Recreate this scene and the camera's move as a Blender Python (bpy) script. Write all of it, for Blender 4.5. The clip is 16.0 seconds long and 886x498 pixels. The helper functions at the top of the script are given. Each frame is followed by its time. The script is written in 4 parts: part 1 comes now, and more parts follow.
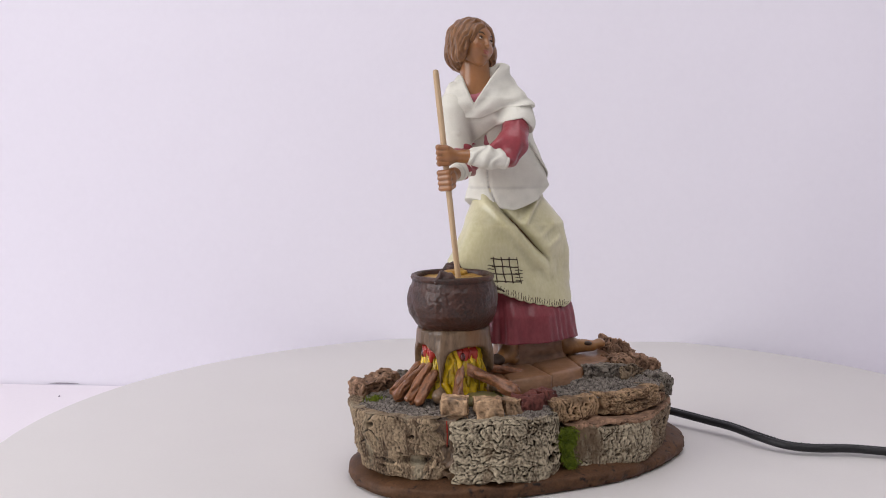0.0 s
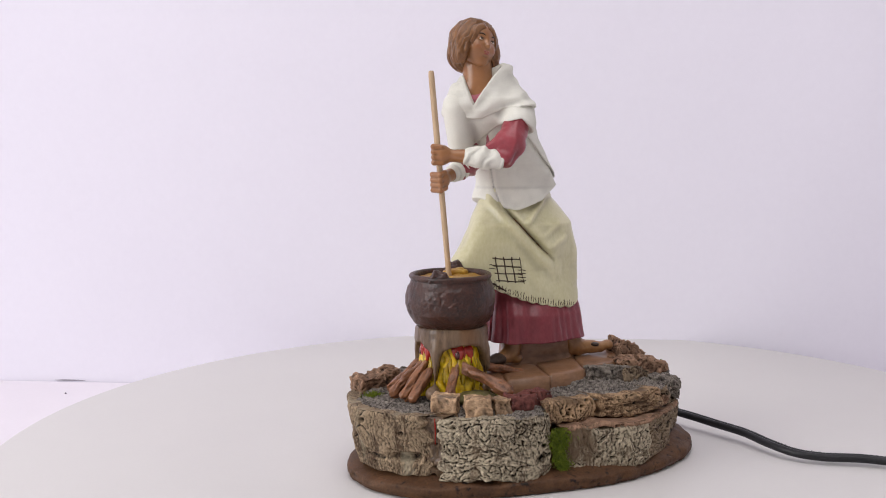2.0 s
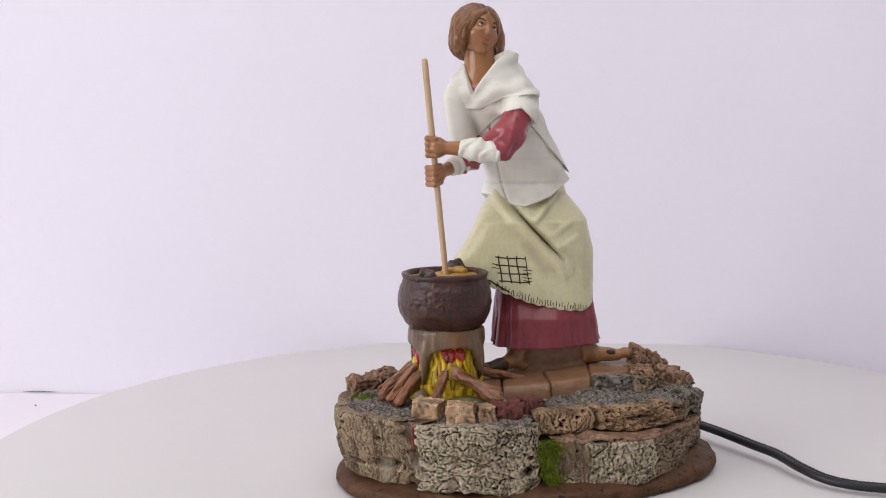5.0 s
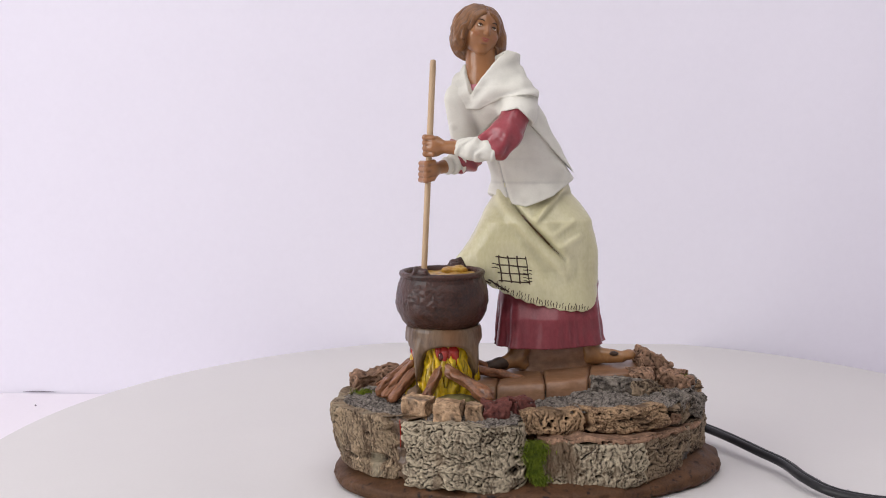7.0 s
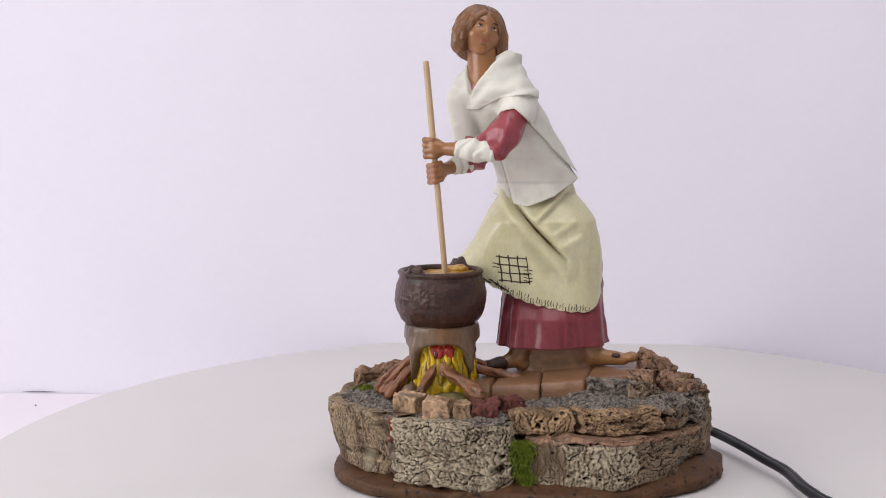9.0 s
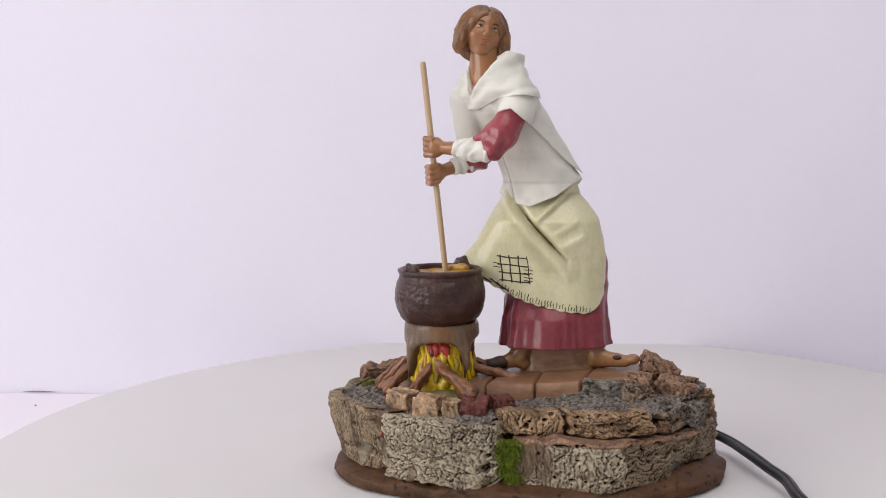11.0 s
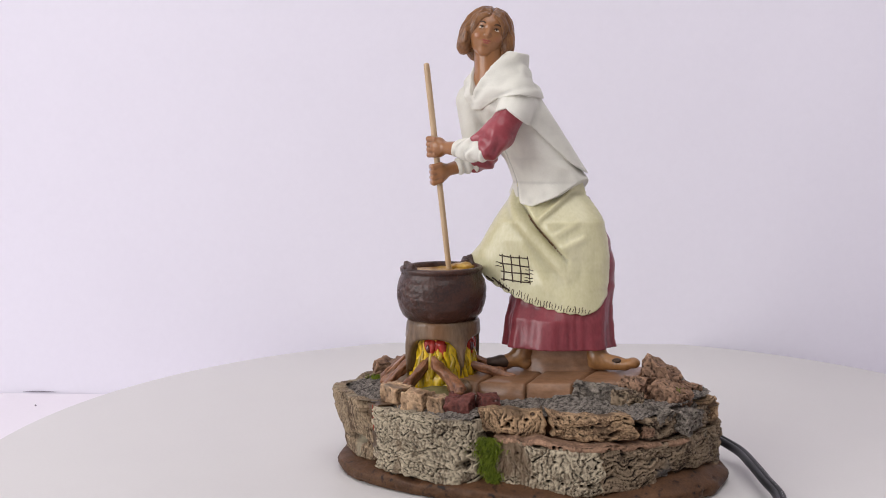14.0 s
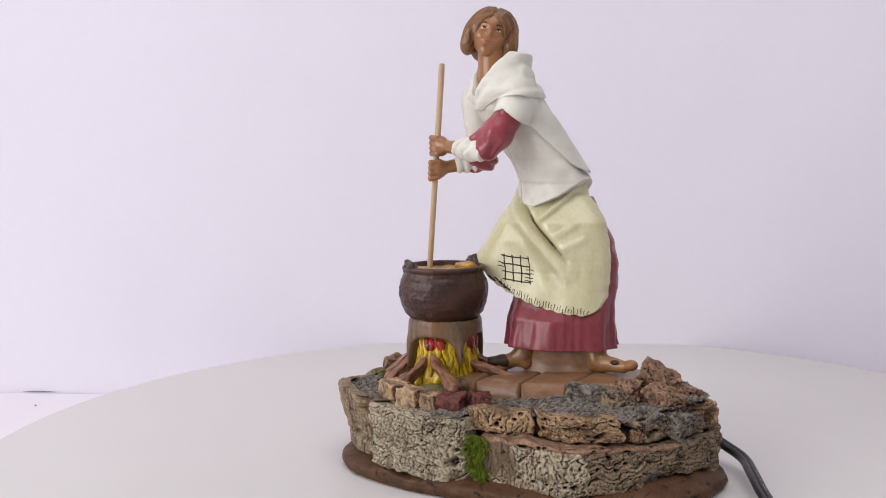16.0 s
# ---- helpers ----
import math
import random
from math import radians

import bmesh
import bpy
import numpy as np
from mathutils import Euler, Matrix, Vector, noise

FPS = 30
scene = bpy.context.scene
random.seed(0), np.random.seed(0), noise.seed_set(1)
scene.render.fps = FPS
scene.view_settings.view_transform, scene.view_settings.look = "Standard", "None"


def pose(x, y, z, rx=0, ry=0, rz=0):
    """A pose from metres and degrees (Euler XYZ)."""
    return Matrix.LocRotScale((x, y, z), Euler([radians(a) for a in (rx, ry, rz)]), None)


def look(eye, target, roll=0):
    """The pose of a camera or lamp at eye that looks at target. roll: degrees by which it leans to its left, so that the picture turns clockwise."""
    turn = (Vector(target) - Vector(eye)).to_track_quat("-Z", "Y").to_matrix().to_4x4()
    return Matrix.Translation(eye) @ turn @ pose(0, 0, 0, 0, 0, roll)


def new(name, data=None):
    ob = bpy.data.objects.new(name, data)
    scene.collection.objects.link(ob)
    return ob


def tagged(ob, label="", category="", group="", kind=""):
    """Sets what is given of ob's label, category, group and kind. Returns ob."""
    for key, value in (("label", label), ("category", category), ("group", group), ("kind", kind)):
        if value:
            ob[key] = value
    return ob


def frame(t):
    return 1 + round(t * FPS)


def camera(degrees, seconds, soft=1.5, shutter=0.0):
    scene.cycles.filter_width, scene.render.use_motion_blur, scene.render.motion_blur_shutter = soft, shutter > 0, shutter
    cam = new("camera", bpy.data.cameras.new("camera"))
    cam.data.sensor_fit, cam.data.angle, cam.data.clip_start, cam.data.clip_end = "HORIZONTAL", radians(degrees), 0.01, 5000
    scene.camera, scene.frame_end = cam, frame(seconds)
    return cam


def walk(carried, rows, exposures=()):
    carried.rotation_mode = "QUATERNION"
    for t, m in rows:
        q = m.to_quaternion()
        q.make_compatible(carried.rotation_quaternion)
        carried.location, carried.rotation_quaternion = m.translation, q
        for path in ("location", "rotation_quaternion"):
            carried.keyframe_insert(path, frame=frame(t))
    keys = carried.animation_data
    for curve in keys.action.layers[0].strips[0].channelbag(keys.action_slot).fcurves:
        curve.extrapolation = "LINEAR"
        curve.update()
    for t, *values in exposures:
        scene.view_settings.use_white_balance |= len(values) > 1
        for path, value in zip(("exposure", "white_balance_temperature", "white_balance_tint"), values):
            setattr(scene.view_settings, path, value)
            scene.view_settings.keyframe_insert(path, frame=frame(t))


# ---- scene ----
cam = camera(47.35, 16.0, soft=1.0)
walk(cam, [
    (0, pose(0.0099, -0.3524, 0.1106, 84.067, 0.475, 6.017)),
    (1.5, pose(0.0099, -0.3524, 0.1106, 84.067, 0.475, 6.017)),
    (2, pose(0.0115, -0.3528, 0.1127, 83.739, 0.511, 6.420)),
    (2.5, pose(0.0086, -0.3469, 0.1120, 83.742, 0.590, 6.071)),
    (3, pose(0.0049, -0.3368, 0.1114, 83.636, 0.634, 5.604)),
    (3.5, pose(0.0000, -0.3320, 0.1076, 84.157, 0.631, 4.838)),
    (16, pose(0.0000, -0.3320, 0.1076, 84.157, 0.631, 4.838)),
], [(0, -0.22), (1.5, -0.12), (2.5, -0.12), (4, -0.16), (8, -0.13), (12.5, -0.19), (16, -0.18)])

# the angle of the turntable in degrees, second by second
TURN = [(0, 25.98), (0.5, 23.99), (1, 22.79), (1.5, 21.96), (2, 20.30), (2.5, 18.25), (3, 16.09), (3.5, 14.11), (4, 12.54), (6.5, 4.70), (7, 3.07), (7.5, 1.51), (8, -0.00), (8.5, -1.56), (9, -3.03), (11.5, -11.17), (12, -12.77), (12.5, -14.38), (13, -16.18), (13.5, -17.83), (14, -19.55), (14.5, -21.22), (15, -22.82), (15.5, -24.37), (16, -26.03)]
SPIN = 2.0936                       # the stirring, radians a second

# ---- light ----
world = bpy.data.worlds.new("room_air")
scene.world = world
world.use_nodes = True
world.node_tree.nodes["Background"].inputs[0].default_value = (0.9, 0.9, 1.0, 1)
world.node_tree.nodes["Background"].inputs[1].default_value = 0.07


def area(name, eye, target, sx, sy, power, colour):
    d = bpy.data.lights.new(name, "AREA")
    d.shape, d.size, d.size_y, d.energy, d.color = "RECTANGLE", sx, sy, power, colour
    ob = new(name, d)
    ob.matrix_world = look(eye, target)
    return ob


area("window_light", (-1.45, -0.9, 0.65), (0, 0, 0.1), 1.3, 1.2, 26, (1.0, 0.98, 1.0))
area("ceiling_light", (0.2, -0.6, 1.55), (0.1, 0, 0), 1.2, 1.2, 11, (1.0, 0.97, 0.98))

# ---- materials ----
def nd(nt, kind, **kw):
    n = nt.nodes.new(kind)
    for k, v in kw.items():
        n.inputs[k].default_value = v
    return n


def paint(name, dark, light, rough=0.6, size=400.0, fine=3000.0, bump=0.15, spec=0.3, coat=0.0, cavity=0.0, spots=None, metal=0.0, stretch=(1, 1, 1), island=0.0, wear=0.5, hard=0.0):
    """A surface with broad and fine variation, relief, optional dark spots and hollows darkened in the colour (paint
    wash and crease shade); scales per metre.
    """
    m = bpy.data.materials.new(name)
    m.use_nodes = True
    nt = m.node_tree
    b = nt.nodes["Principled BSDF"]
    co = nd(nt, "ShaderNodeTexCoord")
    mp = nd(nt, "ShaderNodeMapping", Scale=stretch)
    nt.links.new(co.outputs["Object"], mp.inputs["Vector"])
    n1 = nd(nt, "ShaderNodeTexNoise", Scale=size, Detail=5.0, Roughness=0.6)
    n2 = nd(nt, "ShaderNodeTexNoise", Scale=fine, Detail=3.0, Roughness=0.6)
    for n in (n1, n2):
        nt.links.new(mp.outputs[0], n.inputs["Vector"])
    add = nd(nt, "ShaderNodeMath")
    add.operation = "MULTIPLY_ADD"
    nt.links.new(n2.outputs["Fac"], add.inputs[0])
    add.inputs[1].default_value = wear
    nt.links.new(n1.outputs["Fac"], add.inputs[2])
    ramp = nd(nt, "ShaderNodeValToRGB")
    ramp.color_ramp.elements[0].position = 0.24 + 0.5 * wear + hard
    ramp.color_ramp.elements[1].position = 0.78 + 0.5 * wear - hard
    ramp.color_ramp.elements[0].color = (*dark, 1)
    ramp.color_ramp.elements[1].color = (*light, 1)
    nt.links.new(add.outputs[0], ramp.inputs[0])
    col = ramp.outputs[0]
    if island:
        oi = nd(nt, "ShaderNodeObjectInfo")
        mr = nd(nt, "ShaderNodeMapRange")
        mr.inputs["To Min"].default_value, mr.inputs["To Max"].default_value = 1 - island, 1 + island
        nt.links.new(oi.outputs["Random"], mr.inputs["Value"])
        hs = nd(nt, "ShaderNodeHueSaturation")
        nt.links.new(mr.outputs[0], hs.inputs["Value"])
        nt.links.new(col, hs.inputs["Color"])
        col = hs.outputs[0]
    # shade of hollows, and the wash in cork cracks, multiplied into the colour
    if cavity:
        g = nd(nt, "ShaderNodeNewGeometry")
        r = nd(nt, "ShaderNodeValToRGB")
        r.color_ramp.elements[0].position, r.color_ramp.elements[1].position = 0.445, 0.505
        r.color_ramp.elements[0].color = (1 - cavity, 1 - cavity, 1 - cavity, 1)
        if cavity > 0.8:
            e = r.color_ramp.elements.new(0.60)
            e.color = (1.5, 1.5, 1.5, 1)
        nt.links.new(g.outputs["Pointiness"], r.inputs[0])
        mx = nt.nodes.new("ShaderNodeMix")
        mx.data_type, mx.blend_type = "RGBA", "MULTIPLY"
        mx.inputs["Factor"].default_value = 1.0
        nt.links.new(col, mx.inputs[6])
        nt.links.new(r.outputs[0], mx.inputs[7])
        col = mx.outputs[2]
    if spots:
        scale, lim, colour = spots
        n3 = nd(nt, "ShaderNodeTexNoise", Scale=scale, Detail=2.0)
        nt.links.new(mp.outputs[0], n3.inputs["Vector"])
        r = nd(nt, "ShaderNodeValToRGB")
        r.color_ramp.elements[0].position, r.color_ramp.elements[1].position = lim, lim + 0.12
        nt.links.new(n3.outputs["Fac"], r.inputs[0])
        mx = nt.nodes.new("ShaderNodeMix")
        mx.data_type = "RGBA"
        mx.inputs[7].default_value = (*colour, 1)
        nt.links.new(r.outputs[0], mx.inputs["Factor"])
        nt.links.new(col, mx.inputs[6])
        col = mx.outputs[2]
    nt.links.new(col, b.inputs["Base Color"])
    rr = nd(nt, "ShaderNodeMapRange")
    rr.inputs["To Min"].default_value, rr.inputs["To Max"].default_value = rough * 0.8, min(1.0, rough * 1.2)
    nt.links.new(n1.outputs["Fac"], rr.inputs["Value"])
    nt.links.new(rr.outputs[0], b.inputs["Roughness"])
    b.inputs["Specular IOR Level"].default_value = spec
    b.inputs["Metallic"].default_value = metal
    b.inputs["Coat Weight"].default_value = coat
    b.inputs["Coat Roughness"].default_value = 0.16
    if bump:
        bp = nd(nt, "ShaderNodeBump", Strength=bump, Distance=0.0006)
        nt.links.new(add.outputs[0], bp.inputs["Height"])
        nt.links.new(bp.outputs[0], b.inputs["Normal"])
    return m


M = dict(
    wall=paint("white_wall", (0.77, 0.745, 0.82), (0.80, 0.775, 0.85), 0.85, 6, 300, 0.02),
    room=paint("room_plaster", (0.70, 0.69, 0.69), (0.76, 0.75, 0.75), 0.9, 4, 200, 0.02),
    table=paint("white_table_paint", (0.80, 0.75, 0.80), (0.84, 0.79, 0.84), 0.6, 12, 500, 0.02),
    disc=paint("matt_white_plastic", (0.63, 0.61, 0.59), (0.66, 0.64, 0.62), 0.5, 25, 900, 0.01),
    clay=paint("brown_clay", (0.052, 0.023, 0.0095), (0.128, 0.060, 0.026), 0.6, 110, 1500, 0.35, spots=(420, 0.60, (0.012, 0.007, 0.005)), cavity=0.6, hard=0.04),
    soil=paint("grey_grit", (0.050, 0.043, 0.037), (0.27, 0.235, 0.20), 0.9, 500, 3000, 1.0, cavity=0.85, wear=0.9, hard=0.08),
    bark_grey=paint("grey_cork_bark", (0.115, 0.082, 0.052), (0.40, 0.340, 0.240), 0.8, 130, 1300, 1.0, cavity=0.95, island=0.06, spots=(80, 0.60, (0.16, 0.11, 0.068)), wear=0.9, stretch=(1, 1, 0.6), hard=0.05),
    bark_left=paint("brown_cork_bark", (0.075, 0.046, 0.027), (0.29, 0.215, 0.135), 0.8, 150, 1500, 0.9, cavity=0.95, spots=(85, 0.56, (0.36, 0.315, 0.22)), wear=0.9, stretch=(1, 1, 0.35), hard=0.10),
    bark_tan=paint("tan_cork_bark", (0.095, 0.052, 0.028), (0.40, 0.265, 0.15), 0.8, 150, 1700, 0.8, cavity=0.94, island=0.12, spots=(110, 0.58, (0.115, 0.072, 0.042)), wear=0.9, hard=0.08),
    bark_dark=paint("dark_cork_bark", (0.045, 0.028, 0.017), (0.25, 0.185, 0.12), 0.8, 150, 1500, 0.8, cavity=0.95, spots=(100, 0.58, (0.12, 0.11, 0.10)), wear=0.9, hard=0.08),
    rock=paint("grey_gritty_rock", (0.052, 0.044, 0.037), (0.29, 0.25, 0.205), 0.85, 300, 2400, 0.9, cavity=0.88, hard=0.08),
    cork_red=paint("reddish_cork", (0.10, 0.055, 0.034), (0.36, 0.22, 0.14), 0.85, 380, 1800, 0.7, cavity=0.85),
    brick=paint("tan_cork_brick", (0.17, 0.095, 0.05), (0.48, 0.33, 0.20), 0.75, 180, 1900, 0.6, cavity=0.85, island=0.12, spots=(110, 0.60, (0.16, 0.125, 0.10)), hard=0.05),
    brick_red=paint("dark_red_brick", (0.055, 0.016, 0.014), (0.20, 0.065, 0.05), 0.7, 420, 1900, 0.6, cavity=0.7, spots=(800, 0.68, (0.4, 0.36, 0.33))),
    flag=paint("brown_flagstone", (0.15, 0.073, 0.034), (0.31, 0.17, 0.094), 0.38, 90, 900, 0.2, coat=0.22, cavity=0.6, stretch=(0.5, 1, 1), spots=(60, 0.62, (0.20, 0.15, 0.10))),
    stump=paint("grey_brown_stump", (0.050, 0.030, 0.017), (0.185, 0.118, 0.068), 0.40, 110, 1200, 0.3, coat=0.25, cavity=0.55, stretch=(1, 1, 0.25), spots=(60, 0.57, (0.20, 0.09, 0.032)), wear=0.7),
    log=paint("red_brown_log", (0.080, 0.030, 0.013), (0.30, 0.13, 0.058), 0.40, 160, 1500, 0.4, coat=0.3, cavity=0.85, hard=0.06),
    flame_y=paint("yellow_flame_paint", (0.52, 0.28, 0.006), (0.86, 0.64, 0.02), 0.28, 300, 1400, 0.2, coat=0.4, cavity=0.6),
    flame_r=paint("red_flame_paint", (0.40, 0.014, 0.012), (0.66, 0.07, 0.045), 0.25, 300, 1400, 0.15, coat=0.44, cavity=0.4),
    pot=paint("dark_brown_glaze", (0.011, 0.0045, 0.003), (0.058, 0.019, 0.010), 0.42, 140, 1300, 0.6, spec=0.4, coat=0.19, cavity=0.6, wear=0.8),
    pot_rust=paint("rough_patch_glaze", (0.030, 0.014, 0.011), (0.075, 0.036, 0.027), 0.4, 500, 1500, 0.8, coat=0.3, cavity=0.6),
    soup=paint("yellow_soup", (0.26, 0.11, 0.02), (0.60, 0.38, 0.07), 0.35, 220, 1200, 0.4, coat=0.3, hard=0.08),
    # cavity on skin, hair and cloth: crease shade and wash put into the colour
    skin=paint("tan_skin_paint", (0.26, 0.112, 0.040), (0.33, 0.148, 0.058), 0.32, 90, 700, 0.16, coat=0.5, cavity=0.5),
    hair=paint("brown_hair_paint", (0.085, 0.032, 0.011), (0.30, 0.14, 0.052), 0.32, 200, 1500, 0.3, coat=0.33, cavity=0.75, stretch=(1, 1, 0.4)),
    lips=paint("lip_paint", (0.30, 0.072, 0.050), (0.34, 0.09, 0.062), 0.3, 300, 1500, 0.05, coat=0.6),
    dark=paint("dark_paint_and_shade", (0.030, 0.016, 0.010), (0.060, 0.034, 0.020), 0.5, 300, 1500, 0.05),
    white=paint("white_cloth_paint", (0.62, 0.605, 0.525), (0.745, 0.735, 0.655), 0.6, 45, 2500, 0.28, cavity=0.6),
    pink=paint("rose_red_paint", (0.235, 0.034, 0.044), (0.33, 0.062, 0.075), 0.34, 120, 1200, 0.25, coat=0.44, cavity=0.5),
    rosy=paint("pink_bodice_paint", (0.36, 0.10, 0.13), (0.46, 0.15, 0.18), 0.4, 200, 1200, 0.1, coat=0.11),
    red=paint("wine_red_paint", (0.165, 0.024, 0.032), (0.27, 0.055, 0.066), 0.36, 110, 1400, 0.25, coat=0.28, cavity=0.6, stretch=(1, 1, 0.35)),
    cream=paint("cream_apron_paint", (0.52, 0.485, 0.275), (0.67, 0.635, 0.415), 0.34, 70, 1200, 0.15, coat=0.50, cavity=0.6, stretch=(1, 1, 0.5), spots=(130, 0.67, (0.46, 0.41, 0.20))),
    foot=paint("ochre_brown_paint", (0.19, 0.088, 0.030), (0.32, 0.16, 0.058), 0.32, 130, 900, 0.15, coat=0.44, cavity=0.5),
    wood=paint("pale_wooden_dowel", (0.42, 0.285, 0.165), (0.60, 0.45, 0.29), 0.6, 260, 1800, 0.15, stretch=(1, 1, 0.08)),
    cord=paint("black_rubber_cord", (0.010, 0.010, 0.011), (0.022, 0.022, 0.024), 0.38, 200, 1500, 0.1),
    print_=paint("pale_print", (0.26, 0.26, 0.26), (0.38, 0.38, 0.38), 0.6, 300, 1500, 0.0),
    ember=paint("dark_red_ember", (0.05, 0.006, 0.006), (0.09, 0.012, 0.010), 0.15, 300, 1500, 0.0, coat=1.0),
    olive=paint("olive_ash", (0.10, 0.085, 0.028), (0.20, 0.175, 0.075), 0.55, 200, 1500, 0.3, coat=0.11),
    iris=paint("dark_eye_paint", (0.035, 0.02, 0.012), (0.06, 0.035, 0.02), 0.2, 300, 1500, 0.0, coat=0.44),
    eye=paint("eye_white_paint", (0.55, 0.46, 0.36), (0.62, 0.53, 0.43), 0.25, 300, 1500, 0.0, coat=0.44),
    blush=paint("rosy_cheek_paint", (0.285, 0.115, 0.046), (0.34, 0.140, 0.060), 0.32, 120, 700, 0.1, coat=0.5),
    moss=paint("green_moss", (0.055, 0.085, 0.006), (0.21, 0.26, 0.022), 0.8, 500, 2000, 0.2),
    chip=paint("dark_chip", (0.20, 0.17, 0.21), (0.28, 0.25, 0.29), 0.8, 200, 900, 0.1),
)


# ---- helpers for meshes, in millimetres ----
MM = 0.001


def link(name, verts, faces, materials, parent=None, label="", fmats=None, smooth=True):
    """One mesh object from points in millimetres."""
    me = bpy.data.meshes.new(name)
    me.from_pydata((np.asarray(verts, float) * MM).tolist(), [], [tuple(int(i) for i in f) for f in faces])
    for m in (materials if isinstance(materials, (list, tuple)) else [materials]):
        me.materials.append(m)
    if fmats is not None:
        me.polygons.foreach_set("material_index", np.asarray(fmats, np.int32))
    me.polygons.foreach_set("use_smooth", [smooth] * len(me.polygons))
    me.update()
    ob = new(name, me)
    if parent:
        ob.parent = parent
    if label:
        ob["label"] = label
    return ob


def holder(name, label, category):
    ob = new(name)
    ob.empty_display_size = 0.01
    return tagged(ob, label, category)


LATTICE = np.random.RandomState(7).rand(40, 40, 40).astype(np.float32)


def vn(p, size, seed=0):
    """Smooth value noise, -1 to 1, at points p (n, 3), cells of that size."""
    q = np.asarray(p, np.float32) / size + seed * 7.31
    i = np.floor(q).astype(int)
    f = q - i
    f = f * f * (3 - 2 * f)
    i %= 40
    j = (i + 1) % 40
    out = 0
    for dx in (0, 1):
        for dy in (0, 1):
            for dz in (0, 1):
                w = (f[:, 0] if dx else 1 - f[:, 0]) * (f[:, 1] if dy else 1 - f[:, 1]) * (f[:, 2] if dz else 1 - f[:, 2])
                out = out + w * LATTICE[(j if dx else i)[:, 0], (j if dy else i)[:, 1], (j if dz else i)[:, 2]]
    return out * 2 - 1


def fbm(p, size, seed=0, octaves=4):
    return sum(vn(p, size / 2 ** k, seed + k) * 0.55 ** k for k in range(octaves))


def plates(u, v, size, seed, width=0.13):
    """0 in the cracks between irregular plates, 1 inside them; and a random value for each plate."""
    r = np.random.RandomState(seed)
    own = r.rand(64, 64)
    jit = r.rand(64, 64, 2)
    a, b = u / size, v / size
    ia, ib = np.floor(a).astype(int), np.floor(b).astype(int)
    f1 = np.full(a.shape, 9.0)
    f2 = np.full(a.shape, 9.0)
    val = np.zeros(a.shape)
    for da in (-1, 0, 1):
        for db in (-1, 0, 1):
            ca, cb = ia + da, ib + db
            j = jit[ca % 64, cb % 64]
            d = np.hypot(ca + j[..., 0] - a, cb + j[..., 1] - b)
            val = np.where(d < f1, own[ca % 64, cb % 64], val)
            f2 = np.minimum(f2, np.maximum(f1, d))
            f1 = np.minimum(f1, d)
    return 1 - np.exp(-((f2 - f1) / width) ** 2), val


def grid_faces(nu, nv, wrap=False):
    f = []
    for i in range(nu if wrap else nu - 1):
        a, b = i * nv, ((i + 1) % nu) * nv
        f += [(a + j, b + j, b + j + 1, a + j + 1) for j in range(nv - 1)]
    return f


def lathe(profile, n=64, cx=0.0, cy=0.0, bump=None):
    """Turn a closed profile of (radius, z) about an upright line."""
    v, k = [], len(profile)
    for i in range(n):
        a = 2 * math.pi * i / n
        v += [(cx + r * math.cos(a), cy + r * math.sin(a), z) for r, z in profile]
    v = np.array(v)
    if bump is not None:
        v = bump(v)
    return v, grid_faces(n, k, True)


def tube(points, radius, n=12, flat=1.0, ends=True, steps=8, up=(0, 0, 1)):
    """A smooth tube through points; radius may be a list."""
    p = np.array(points, float)
    rad = np.full(len(p), radius, float) if np.isscalar(radius) else np.array(radius, float)
    q, rr = [], []
    for i in range(len(p) - 1):
        p0, p1, p2, p3 = p[max(i - 1, 0)], p[i], p[i + 1], p[min(i + 2, len(p) - 1)]
        for s in range(steps):
            t = s / steps
            q.append(0.5 * (2 * p1 + (p2 - p0) * t + (2 * p0 - 5 * p1 + 4 * p2 - p3) * t * t + (3 * p1 - p0 - 3 * p2 + p3) * t ** 3))
            rr.append(rad[i] * (1 - t) + rad[i + 1] * t)
    q.append(p[-1]), rr.append(rad[-1])
    q = np.array(q)
    v = []
    for i, c in enumerate(q):
        d = Vector(q[min(i + 1, len(q) - 1)] - q[max(i - 1, 0)]).normalized()
        s = d.cross(Vector(up)).normalized()
        w = s.cross(d)
        for k in range(n):
            a = 2 * math.pi * k / n
            v.append(Vector(c) + s * (math.cos(a) * rr[i]) + w * (math.sin(a) * rr[i] * flat))
    f = [(i * n + k, i * n + (k + 1) % n, (i + 1) * n + (k + 1) % n, (i + 1) * n + k) for i in range(len(q) - 1) for k in range(n)]
    if ends:
        f += [tuple(range(n))[::-1], tuple((len(q) - 1) * n + k for k in range(n))]
    return np.array([tuple(c) for c in v]), f


